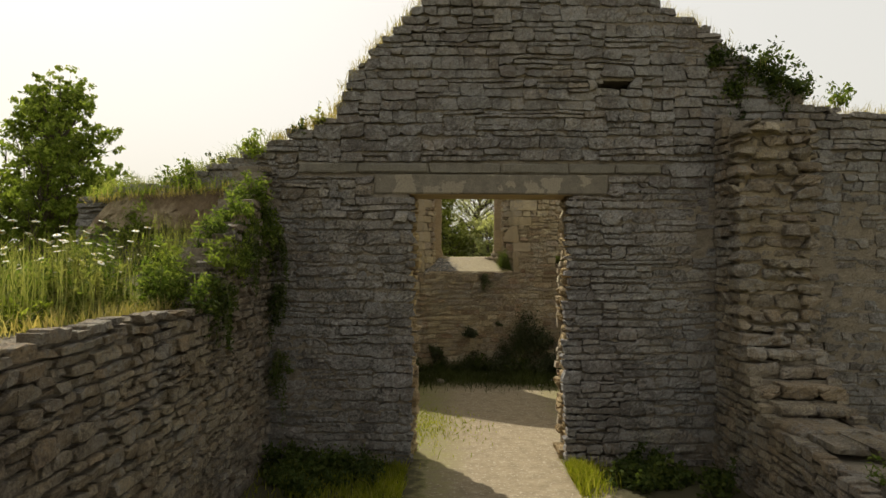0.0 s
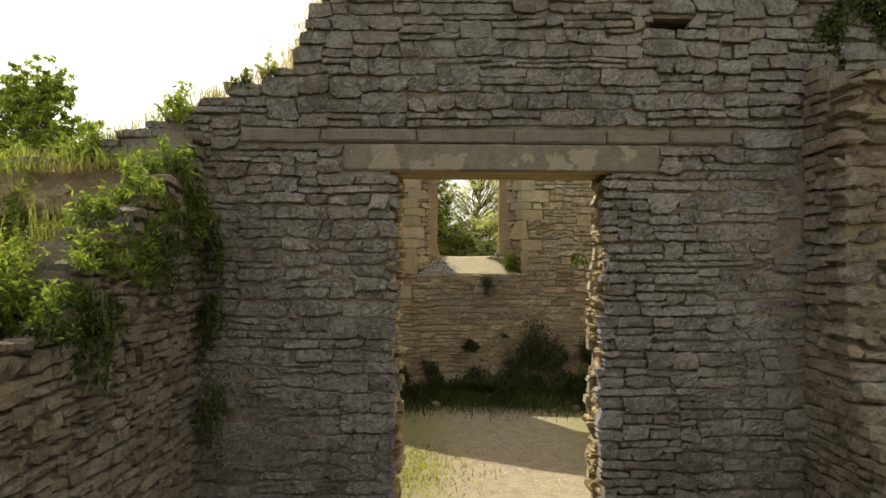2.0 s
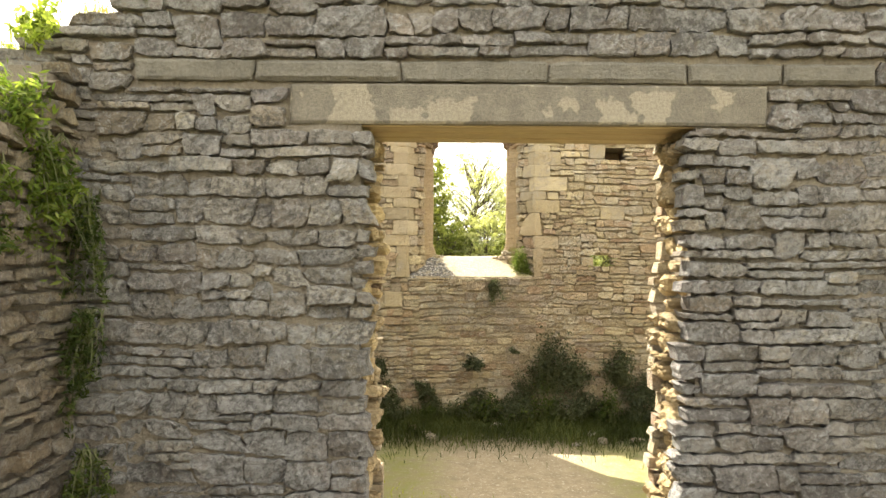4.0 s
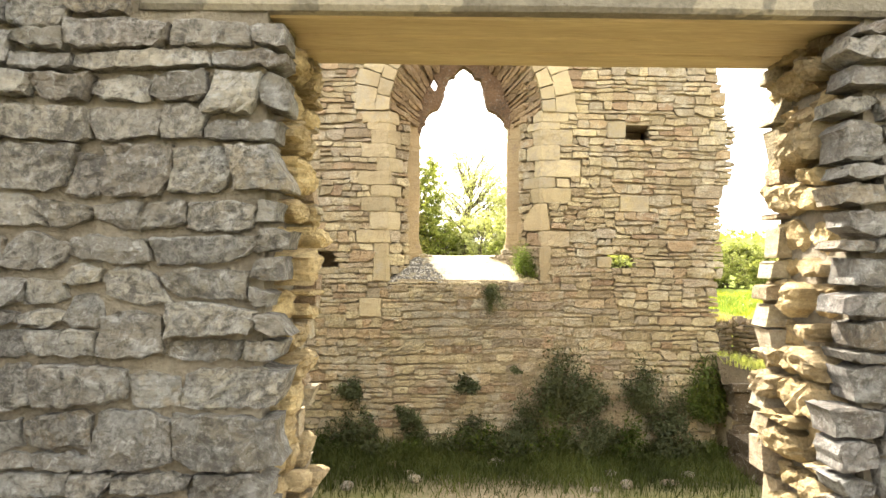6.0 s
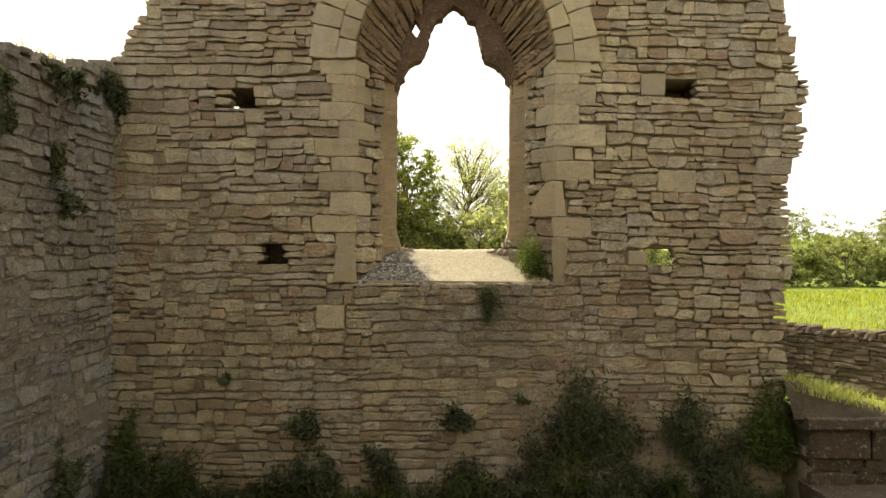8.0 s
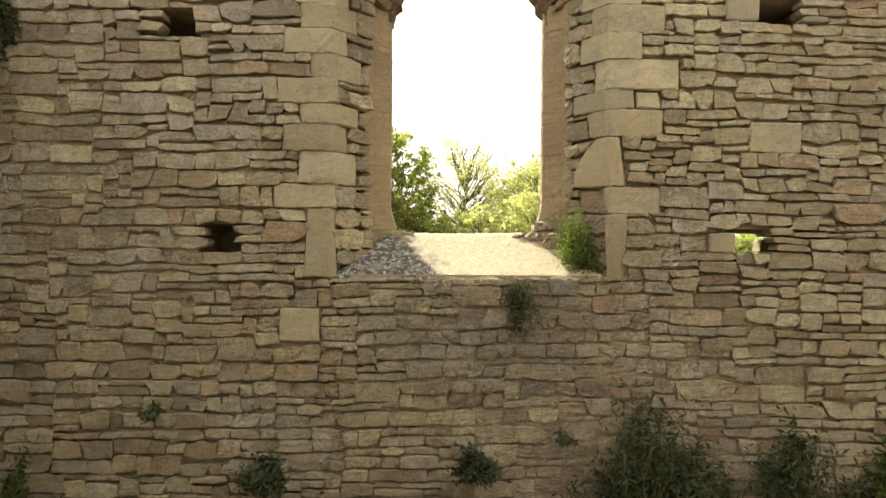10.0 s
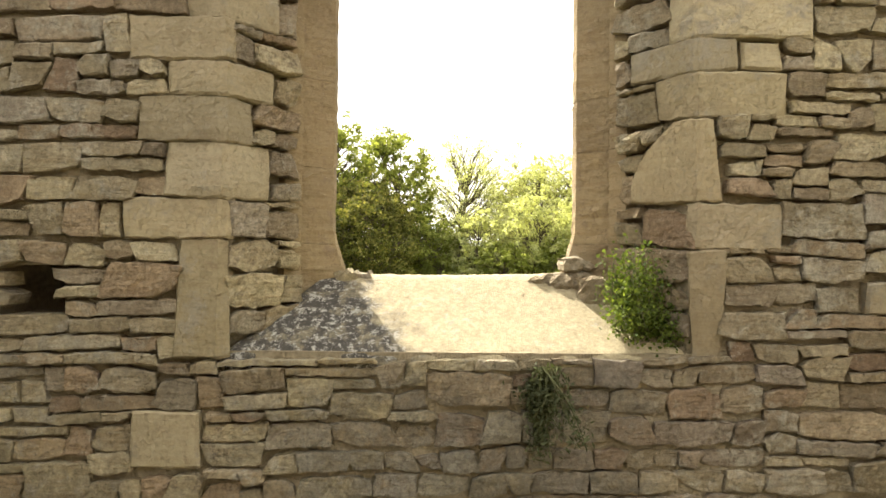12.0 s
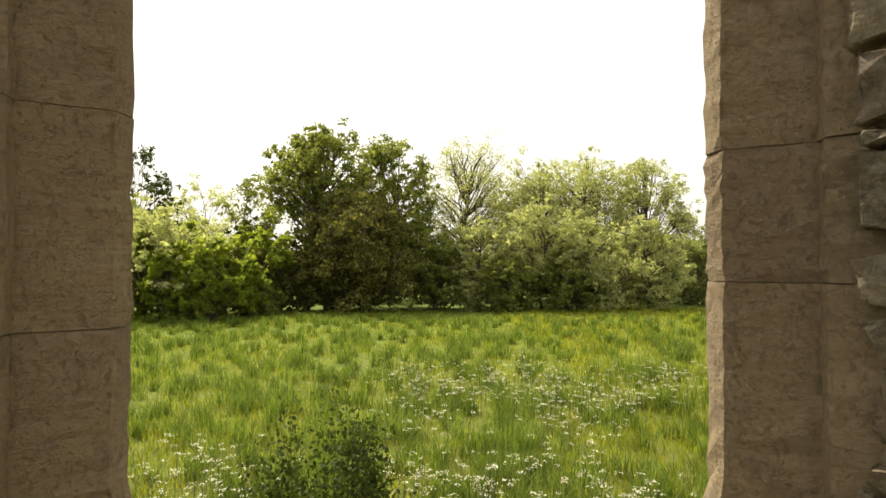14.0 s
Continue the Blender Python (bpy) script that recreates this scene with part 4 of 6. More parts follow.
strip = lambda a, b, some: [(a * n + i, a * n + i + 1, b * n + i + 1, b * n + i) for i in some]
whole, eyelet = range(n - 1), range(18, 21)
pierced = [i for i in whole if i not in eyelet]
for k in range(3):
    some = pierced if k == 1 else whole
    fs += [q[::-1] for q in strip(k, k + 1, some)] + strip(4 + k, 5 + k, some)
fs += strip(0, 8, whole) + strip(8, 9, whole) + strip(9, 4, whole) + strip(1, 5, eyelet) + strip(6, 2, eyelet)
for i in (18, 21):
    fs.append((n + i, 2 * n + i, 6 * n + i, 5 * n + i))
piece("tracery_head", mesh_of("tracery_head", verts, fs, TRACERY), wall_east, "worn cusped stone head of the window light")

# sloping sill
sx, sy = np.meshgrid(np.linspace(0, 1, 60), np.linspace(0, 1, 30), indexing="ij")
yy = 11.985 + sy * 0.6
half = np.interp(yy, [11.97, LY, 12.46, 12.6], [WA + 0.0, LA + 0.03, LA + 0.03, LA + 0.15])
xx = WC + (2 * sx - 1) * half
lumps = wave(91, 5.0, 0.005)
zz = 1.912 + np.interp(sy, [0, 0.05, 0.66, 0.74, 1], [0.0, 0.022, 0.273, 0.285, 0.22]) + lumps(xx, yy) + rng.normal(0, 0.0012, xx.shape)
rag = wave(92, 9.0, 0.02)
yy = yy + np.where(sy == 0, rag(xx * 2.2, 0), 0) + np.where((sy > 0) & (sy < 0.06), 0.5 * rag(xx * 2.2, 0), 0)
zz = zz - np.where(sy == 0, np.abs(rag(xx * 3.1, 4)) * 0.9, 0)
top = np.stack([xx, yy, zz], -1).reshape(-1, 3)
low = top[np.arange(60) * 30].copy()
low[:, 2] = 1.8
low[:, 1] = E0 + 0.02
si = np.arange(1800).reshape(60, 30)
fs = [tuple(q) for q in np.stack([si[:-1, :-1], si[1:, :-1], si[1:, 1:], si[:-1, 1:]], -1).reshape(-1, 4)]
fs += [(1800 + i, 1800 + i + 1, si[i + 1, 0], si[i, 0]) for i in range(59)]
piece("sill", mesh_of("sill", np.concatenate([top, low]), fs, SILL, smooth=True), wall_east, "sloping lichen-spotted cement sill")
# bases and loose stones at the back of the sill
for i, (a, b, c, d, y) in enumerate([(WC + 0.3, WC + 0.44, 2.12, 2.2, 12.39), (WC + 0.4, WC + 0.56, 2.05, 2.22, 12.36), (WC + 0.5, WC + 0.64, 2.0, 2.2, 12.28), (WC + 0.46, WC + 0.58, 2.2, 2.29, 12.38), (WC - 0.5, WC - 0.41, 2.14, 2.215, 12.4), (WC - 0.43, WC - 0.36, 2.15, 2.205, 12.42)]):
    r = np.random.default_rng(600 + i)
    pts, fs = stone_shape(a, b, c, d, 0.05, r, 0.14, 0.02, 0.02, 0.02, 0.45, 1.6)
    piece("sill_stone", mesh_of("sill_stone", Face((0, y, 0), (1, 0, 0)).put(pts), fs, WARM), wall_east)
# the shield-shaped stone that turns the corner of the splay
v, f = corner_stone(1, 0.1, 0.26, 2.47, 2.775, 620, 0.78)
piece("facing_block", mesh_of("facing_block", v, f, ASHLAR), wall_east, "shield-shaped worn stone")
# outside face of the end wall
EB = Face((3.7, E1, 0), (-1, 0, 0))
st = lay(EB, (0.1, 6.0), lambda u: east_top(3.7 - u), 22, (0.07, 0.14), (0.2, 0.5),
         (lambda z: (3.7 - WC - arch_half(z, LA + 0.28, LS, LH + 0.28), 3.7 - WC + arch_half(z, LA + 0.28, LS, LH + 0.28)) if 2.1 < z < LH + 0.28 else None,
          between(3.7 - 2.86, 3.7 - 2.45, 2.05, 2.24), between(3.7 + 1.28, 3.7 + 1.36, 3.34, 3.54)), (), cell=0.07, end=0.01)
v, f = grow(*[(s[2], s[3]) for s in st])
piece("outer_stonework", mesh_of("outer_stonework", v, f, WARM), wall_east, "rubble on the outer side", "stuff")

# ---- side walls ----
def side_wall(name, label, origin, u, rng_u, top, thick, mat, seed, near, count=200, back=True, inset=0.02, **kw):
    fc = Face(origin, u)
    wall = core(name, fc, rng_u, top, thick, MORTAR if mat is WARM else MORTAR_G, label, step=0.08, inset=inset)
    set_stones(wall, lay(fc, rng_u, top, seed, **kw), mat, near, count)
    if back:
        L = rng_u[1]
        ob = Face(Vector(origin) + Vector(u) * L - fc.n * (thick + 0.05), [-c for c in u])
        v, f = grow(*[(s[2], s[3]) for s in lay(ob, (0, L - rng_u[0]), lambda q: top(L - q), seed + 1, (0.08, 0.15), (0.2, 0.5), cell=0.08)])
        piece("back_stonework", mesh_of("back_stonework", v, f, mat), wall, "rubble on the far side", "stuff")
    return wall


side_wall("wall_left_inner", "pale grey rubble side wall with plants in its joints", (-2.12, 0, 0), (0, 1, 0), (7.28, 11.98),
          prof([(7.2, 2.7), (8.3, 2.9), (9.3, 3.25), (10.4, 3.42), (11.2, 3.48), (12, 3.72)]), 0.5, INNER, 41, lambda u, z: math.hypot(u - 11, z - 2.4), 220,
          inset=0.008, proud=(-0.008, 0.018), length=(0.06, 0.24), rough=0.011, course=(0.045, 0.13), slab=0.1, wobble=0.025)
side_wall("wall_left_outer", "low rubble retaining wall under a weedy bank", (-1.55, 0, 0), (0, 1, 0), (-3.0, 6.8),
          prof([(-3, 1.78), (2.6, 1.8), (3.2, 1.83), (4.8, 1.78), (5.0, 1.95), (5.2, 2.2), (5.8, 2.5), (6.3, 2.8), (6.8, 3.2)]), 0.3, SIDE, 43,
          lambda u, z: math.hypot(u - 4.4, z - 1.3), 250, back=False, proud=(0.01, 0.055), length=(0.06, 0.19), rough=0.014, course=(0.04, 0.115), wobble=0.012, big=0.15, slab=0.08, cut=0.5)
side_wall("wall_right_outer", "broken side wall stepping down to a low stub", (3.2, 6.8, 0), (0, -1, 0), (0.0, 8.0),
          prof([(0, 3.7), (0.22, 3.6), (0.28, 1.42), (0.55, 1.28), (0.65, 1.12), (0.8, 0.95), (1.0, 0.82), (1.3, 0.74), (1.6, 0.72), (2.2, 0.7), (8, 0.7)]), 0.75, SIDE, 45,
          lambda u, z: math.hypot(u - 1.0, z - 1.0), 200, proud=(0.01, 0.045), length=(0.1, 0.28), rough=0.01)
side_wall("wall_right_inner", "low stub of the side wall with a broken end", (3.35, 10.4, 0), (0, -1, 0), (0.0, 3.1),
          prof([(0, 1.0), (0.5, 1.12), (1.5, 1.0), (3.1, 1.5)]), 0.6, WARM, 47, lambda u, z: math.hypot(u, z - 0.8), 150, proud=(0.01, 0.045), rough=0.01)
# unseen wall, added to hold sky light off the gable
side_wall("wall_behind", "plain rubble wall closing the court behind", (4.0, -2.6, 0), (-1, 0, 0), (0.0, 5.8),
          prof([(0, 4.2), (2, 4.8), (4, 4.6), (6, 4.0)]), 0.5, SIDE, 49, lambda u, z: u, 20, cell=0.09, back=False)

# ---- the broken stub where the side wall met the gable ----
stub = Face((3.2, 6.4, 0), (1, 0, 0))
wall_stub = core("wall_stub_end", stub, (0.06, 0.74), prof([(0, 3.45), (0.3, 3.62), (0.8, 3.5)]), 0.25, MORTAR, "torn end of a rubble wall with its core laid bare", z0=0.5, step=0.05)
st = lay(stub, (0.0, 0.82), prof([(0, 3.5), (0.3, 3.62), (0.82, 3.5)]), 61, (0.06, 0.16), (0.09, 0.27), z0=0.7, proud=(-0.03, 0.1), rough=0.022, gap=0.012, depth=0.25, round_=0.018, wobble=0.05, cut=0.6, facet=1.4, slab=0.1)
for s in st:
    piece("core_stone", mesh_of("core_stone", s[2], s[3], SIDE), wall_stub)
for i, (a, b, y, z, dd, th) in enumerate([(3.2, 3.86, 6.3, 1.47, 0.3, 0.12), (3.22, 3.98, 6.2, 1.33, 0.4, 0.1), (3.2, 3.95, 6.1, 1.2, 0.45, 0.12), (3.24, 4.0, 5.95, 1.05, 0.5, 0.13), (3.3, 3.98, 5.75, 0.93, 0.6, 0.11), (3.22, 3.75, 5.3, 0.83, 0.5, 0.08), (3.3, 4.0, 4.9, 0.8, 0.5, 0.08)]):
    r = np.random.default_rng(640 + i)
    u = a
    while u < b - 0.08:
        w = min(r.uniform(0.18, 0.42), b - u)
        pts, f = stone_shape(u, u + w - 0.012, z - th - 0.01, z + r.uniform(-0.035, 0.03), 0.02 + r.uniform(-0.05, 0.05), r, dd, 0.028, 0.02, 0.03, 0.45, 1.2)
        pts[:, 1] += (pts[:, 0] - u) * r.normal(0, 0.04)
        piece("ledge_stone", mesh_of("ledge_stone", Face((0, y, 0), (1, 0, 0)).put(pts), f, SIDE), wall_stub, "broad worn ledge stone")
        u += w
low_end = Face((2.95, 4.3, 0), (0, -1, 0))
wall_low = core("wall_low_sunny", low_end, (0.0, 4.0), prof([(0, 0.72), (4, 0.78)]), 0.9, MORTAR, "low rubble wall in the sun with weeds on top", step=0.08)
set_stones(wall_low, lay(low_end, (0.0, 4.0), prof([(0, 0.74), (4, 0.78)]), 63, length=(0.1, 0.26), proud=(0.0, 0.05), rough=0.01), SIDE, lambda u, z: u, 120)
lf = Face((2.95, 4.3, 0), (-1, 0, 0))
lf.o = Vector((3.8, 4.3, 0))
v, f = grow(*[(s[2], s[3]) for s in lay(lf, (0.0, 0.85), prof([(0, 0.74), (1, 0.74)]), 64, proud=(0.0, 0.05))])
piece("end_stonework", mesh_of("end_stonework", v, f, SIDE), wall_low, "rubble at the wall's end", "stuff")

# broken end of the inner stub, and the threshold beside the end wall
fe = Face((4.1, 10.4, 0), (-1, 0, 0))
wall_end = tagged(new("wall_right_inner_end", mesh_of("wall_right_inner_end", [(3.5, 10.37, -0.2), (4.05, 10.37, -0.2), (4.05, 10.37, 0.95), (3.5, 10.37, 0.95), (3.5, 10.2, -0.2), (4.05, 10.2, -0.2), (4.05, 10.2, 0.95), (3.5, 10.2, 0.95)],
               [(0, 3, 2, 1), (4, 5, 6, 7), (0, 4, 7, 3), (1, 2, 6, 5), (3, 7, 6, 2), (0, 1, 5, 4)], MORTAR)), "rough end of the low side wall", "wall", kind="structure")
for s in lay(fe, (0.0, 0.65), prof([(0, 1.0), (1, 1.05)]), 65, proud=(-0.02, 0.06), rough=0.014):
    piece("end_stone", mesh_of("end_stone", s[2], s[3], WARM), wall_end)
ft = Face((0, 11.75, 0), (1, 0, 0))
threshold = tagged(core("wall_threshold", ft, (3.62, 4.35), prof([(3, 0.86), (5, 0.82)]), 0.5, MORTAR, "low blocked gap with a flat stone cap"), kind="structure")
for s in lay(ft, (3.6, 4.38), prof([(3, 0.5), (5, 0.5)]), 66, course=(0.14, 0.24), length=(0.3, 0.55), proud=(0.0, 0.03)):
    piece("face_stone", mesh_of("face_stone", s[2], s[3], DARK_ST), threshold)
for i, (a, b, c, d, p) in enumerate([(3.62, 4.12, 0.52, 0.76, 0.03), (4.13, 4.38, 0.52, 0.77, 0.035), (3.58, 4.4, 0.77, 0.86, 0.07)]):
    v, f = block(ft, a, b, c, d, -0.45, p, 660 + i, 0.012, 0.02)
    piece("cap_stone" if i == 2 else "face_stone", mesh_of("cap_stone", v, f, DARK_ST), threshold)
for i, (a, b, y, z) in enumerate([(3.6, 4.3, 11.35, 0.32), (3.55, 4.25, 11.05, 0.17)]):
    v, f = block(Face((0, y, 0), (1, 0, 0)), a, b, z - 0.16, z, -0.5, 0.02, 670 + i, 0.015, 0.03)
    ob = tagged(new("step_stone", mesh_of("step_stone", v, f, DARK_ST)), "worn flat stone step beside the end wall", "step", "steps by the gap")

bm = bmesh.new()
bmesh.ops.create_grid(bm, x_segments=30, y_segments=30, size=0.5)
for q in bm.verts:
    a, b = q.co.x + 0.5, q.co.y + 0.5
    lump = noise.fractal(Vector((a * 3, b * 3, 4.1)), 1.0, 2.0, 4)
    edge_ = min(1.0, 6 * b, 6 * (1 - b), 5 * (1 - a))
    q.co = Vector((3.5 + 0.98 * a, 11.74 + 0.95 * b, 0.84 + edge_ * (0.22 * (1 - a) ** 1.3 + 0.04 + 0.06 * lump)))
me = bpy.data.meshes.new("earth_mound")
bm.to_mesh(me)
bm.free()
me.materials.append(SOIL)
tagged(new("earth_mound", me), "earth and rubble heaped beside the end wall", "earth", kind="structure")

# ---- field wall of dry stone ----
def field_wall(name, a, b, seed, length_count, low=0.0):
    a, b = Vector((*a, 0)), Vector((*b, 0))
    u = (b - a).normalized()
    L = (b - a).length
    fc = Face(a, u)
    top = lambda q: 0.64 - low + 0.04 * np.sin(1.3 * np.asarray(q))
    wall = core(name, fc, (0, L), top, 0.4, MORTAR_G, "brown dry-stone field wall with upright coping stones", step=0.15, z0=-0.6)
    st = lay(fc, (0, L), top, seed, (0.06, 0.12), (0.15, 0.4), z0=-0.42, proud=(0.0, 0.05), cell=0.07)
    set_stones(wall, st, FIELD_ST, lambda q, z: abs(q - length_count), 120)
    q, cop = 0.0, []
    r = np.random.default_rng(seed + 3)
    while q < L:
        w = r.uniform(0.05, 0.12)
        pts, fs = stone_shape(q, q + w - 0.01, 0.62 - low, 0.72 - low + r.uniform(0, 0.09), 0.04, r, 0.4, 0.03, 0.01, 0.07)
        pts[:, 0] += (pts[:, 1] - 0.62) * r.normal(0.2, 0.25)
        cop.append((fc.put(pts), fs))
        q += w
    v, f = grow(*cop)
    piece("coping", mesh_of("coping", v, f, FIELD_ST), wall, "row of upright coping stones", "stuff")
    return wall


field_wall("wall_field", (-14, 16.2), (3.6, 16.9), 71, 14.0, 0.24)
field_wall("wall_field_bend", (3.6, 16.9), (7.0, 19.0), 73, 4.0, -0.15)
field_wall("wall_field_return", (7.0, 19.0), (11.5, 11.0), 75, 1.5, -0.15)

# ---- plants ----
def blades(base, h, w, lean, r):
    """Bent grass blades on the base points (n, 3): three triangles each."""
    n = len(base)
    a = r.uniform(0, 6.283, n)
    side = np.stack([np.cos(a), np.sin(a), 0 * a], -1)
    b = r.uniform(0, 6.283, n)
    go = np.stack([np.cos(b), np.sin(b), 0 * b], -1) * (np.abs(r.normal(0, lean, n)) * h)[:, None]
    up = np.array([0, 0, 1.0]) * np.asarray(h)[:, None]
    w = np.asarray(w)[:, None]
    v = np.stack([base - side * w, base + side * w, base + up * 0.6 + go * 0.35 + side * w * 0.8, base + up * 0.6 + go * 0.35 - side * w * 0.8, base + up + go], 1)
    i = np.arange(n)[:, None] * 5
    quads = (i + [0, 1, 2, 3])
    tris = (i + [3, 2, 4])
    return v.reshape(-1, 3), [*map(tuple, quads), *map(tuple, tris)]


def leaves(at_, size, r, flat=0.0, long=1.6, level=1.0):
    """A folded leaf (two triangles) at each point, turned at random; level under 1 lays them flat."""
    n = len(at_)
    d = r.normal(0, 1, (n, 3))
    d[:, 2] = d[:, 2] * level - flat
    d /= np.linalg.norm(d, axis=1)[:, None]
    e = np.cross(d, r.normal(0, 1, (n, 3)) * (level, level, 1))
    e /= np.linalg.norm(e, axis=1)[:, None] + 1e-9
    g = np.cross(d, e)
    s = (np.asarray(size) * r.uniform(0.6, 1.3, n))[:, None]
    v = np.stack([at_ - d * s * long / 2, at_ + e * s * 0.45 + g * s * 0.12, at_ + d * s * long / 2, at_ - e * s * 0.45 + g * s * 0.12], 1)
    i = np.arange(n)[:, None] * 4
    return v.reshape(-1, 3), [*map(tuple, i + [0, 1, 2]), *map(tuple, i + [0, 2, 3])]


def tube(points, r0, r1, sides=5):
    points = np.asarray(points, float)
    n = len(points)
    t_ = np.gradient(points, axis=0)
    t_ /= np.linalg.norm(t_, axis=1)[:, None] + 1e-9
    ref = np.where(np.abs(t_[:, 2:3]) > 0.9, [[1.0, 0, 0]], [[0, 0, 1.0]])
    a = np.cross(t_, ref)
    a /= np.linalg.norm(a, axis=1)[:, None] + 1e-9
    b = np.cross(t_, a)
    th = np.linspace(0, 2 * np.pi, sides, endpoint=False)
    rad = np.linspace(r0, r1, n)[:, None, None]
    v = points[:, None] + rad * (np.cos(th)[None, :, None] * a[:, None] + np.sin(th)[None, :, None] * b[:, None])
    f = [(i * sides + j, i * sides + (j + 1) % sides, (i + 1) * sides + (j + 1) % sides, (i + 1) * sides + j) for i in range(n - 1) for j in range(sides)]
    return v.reshape(-1, 3), f


def bend(a, b, r, wob, n=6):
    a, b = np.asarray(a, float), np.asarray(b, float)
    s = np.linspace(0, 1, n)[:, None]
    return a + (b - a) * s + np.sin(s * np.pi) * r.normal(0, wob, 3) + np.sin(2 * s * np.pi) * r.normal(0, wob * 0.4, 3)


def tree(name, label, x, y, h, rad, mat, seed, n=9000, size=0.15, low=0.15, clumps=60, limb=0.16, sparse=1.0, lean=0.0, group="trees beyond the meadow"):
    """A tapered trunk, limbs to the clumps of a crown with gaps, twigs, and many leaves."""
    r = np.random.default_rng(seed)
    g = float(height(x, y)) - 0.1
    ob = thing(name, label, "tree", group, at=(x, y, g))
    knots = bend((0, 0, 0), (lean * h, 0, h * 0.72), r, 0.05 * h, 9)
    c = []
    while len(c) < clumps:
        p = r.uniform(-1, 1, 3)
        q = np.linalg.norm(p)
        if q > 1 or (q < 0.55 and r.random() < 0.75):
            continue
        taper = 1 - 0.12 * max(0, p[2]) ** 2
        c.append((lean * h * 0.7 + p[0] * rad * taper, p[1] * rad * taper, h * (low + (1 - low) * (p[2] * 0.5 + 0.5))))
    c = np.array(c) + r.normal(0, 0.05 * rad, (clumps, 3))
    wood = [tube(knots, limb, limb * 0.25, 7)]
    spread = rad * 0.125 * sparse
    tips = []
    for p in c:
        k = int(np.clip((p[2] / h - 0.22) / 0.72 * 8, 1, 7))
        path = bend(knots[k], p, r, 0.06 * rad, 6)
        wood.append(tube(path, limb * r.uniform(0.18, 0.36), 0.012, 4))
        for q in range(7):
            e = p + np.clip(r.normal(0, 1.25, 3), -2.0, 2.0) * spread
            if q < 4:
                wood.append(tube(bend(path[3], e, r, 0.05 * rad, 4), 0.022, 0.006, 3))
            tips.append(e)
    tips = np.concatenate([c, np.array(tips)])
    own = r.integers(0, len(tips), n)
    sway = r.uniform(0.35, 1.0, (len(tips), 1))[own]
    pts = tips[own] + np.clip(r.normal(0, 1, (n, 3)), -1.9, 1.9) * spread * np.array([0.62, 0.62, 0.42]) * sway
    pts[:, 2] = np.maximum(pts[:, 2], 0.1)
    v, f = grow(*wood)
    piece("trunk", mesh_of("trunk", v, f, BARK, smooth=True), ob, "grey-brown trunk with bare limbs")
    v, f = leaves(pts, size, r, 0.3)
    piece("crown", mesh_of("crown", v, f, mat), ob)
    return ob


def weed(name, label, category, x, y, z, rx, ry, rz, n, size, mat, seed, hang=0.0, wall=None, group="", stems=14, long=1.6, loose=0.17):
    """A leafy clump: stems that spread from the root, and leaves along them. wall: a y or x plane it must not pass."""
    r = np.random.default_rng(seed)
    ob = thing(name, label, category, group, at=(x, y, z))
    wood, pts = [], []
    # uneven outline: the stems lean out in a few sprays of their own height
    arms = [(r.normal(0, 0.5, 3), r.uniform(0.35, 1.05)) for _ in range(5 + stems // 12)]
    for i in range(stems):
        arm, up = arms[i % len(arms)]
        e = np.clip(arm + r.normal(0, 0.2, 3), -1.1, 1.1) * (rx, ry, 0.15 * rz) + (0, 0, rz * up * r.uniform(0.35, 1.0) * (1 - 2 * hang))
        e[2] *= max(0.35, 1 - 0.55 * (e[0] / rx) ** 2) if hang < 0.5 else 1.0
        path = bend((r.normal(0, rx * 0.2), r.normal(0, ry * 0.2), 0), e, r, 0.12 * min(rx, rz), 7)
        wood.append(tube(path, 0.004, 0.0015, 3))
        m = n // stems
        s = np.sqrt(r.uniform(0.03, 1, m)) * 6
        k = np.minimum(s.astype(int), 5)
        pts.append(path[k] + (path[k + 1] - path[k]) * (s - k)[:, None] + r.normal(0, loose, (m, 3)) * (rx, ry, min(rx, rz)) * (0.4 + 0.6 * r.random((m, 1))))
    pts = np.concatenate(pts)
    if wall == "y":
        pts[:, 1] = np.minimum(pts[:, 1], 0.02)
    if wall == "x":
        pts[:, 0] = np.maximum(pts[:, 0], -0.02)
    v, f = grow(*wood)
    piece("stem_tuft", mesh_of("stem_tuft", v, f, STEM), ob)
    v, f = leaves(pts, size, r, 0.2, long)
    piece("foliage", mesh_of("foliage", v, f, mat), ob)
    return ob


# ---- beyond the meadow ----
def spot(px, far_, top_px, eye=(0.758, 11.315, 2.742), yaw=0.014):
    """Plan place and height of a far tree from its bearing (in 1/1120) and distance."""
    return eye[0] + ((px - 784) / 1120 + yaw) * far_, eye[1] + far_, eye[2] + (459 - top_px) / 1120 * far_ + 0.4


def stand(name, label, px, far_, top_px, rad, mat, seed, **kw):
    x, y, h = spot(px, far_, top_px)
    return tree(name, label, x, y, h, rad, mat, seed, **kw)


stand("broad_tree", "tall broad-leaved tree in full green leaf", 580, 42, 230, 3.7, L_OAK, 101, n=20000, size=0.16, low=0.36, clumps=100, limb=0.34, sparse=0.9)
stand("broad_tree", "tall broad-leaved tree in full green leaf", 690, 43, 243, 2.9, L_OAK, 102, n=13000, size=0.15, low=0.3, clumps=60, limb=0.2)
stand("hawthorn_bush", "dense dark hawthorn at the meadow's edge", 640, 38, 348, 3.6, L_HAW, 103, n=26000, size=0.13, low=0.0, clumps=100, limb=0.12)
stand("hawthorn_bush", "dense dark hawthorn at the meadow's edge", 575, 38.5, 372, 2.2, L_HAW, 104, n=8000, size=0.15, low=0.0, clumps=40, limb=0.12)
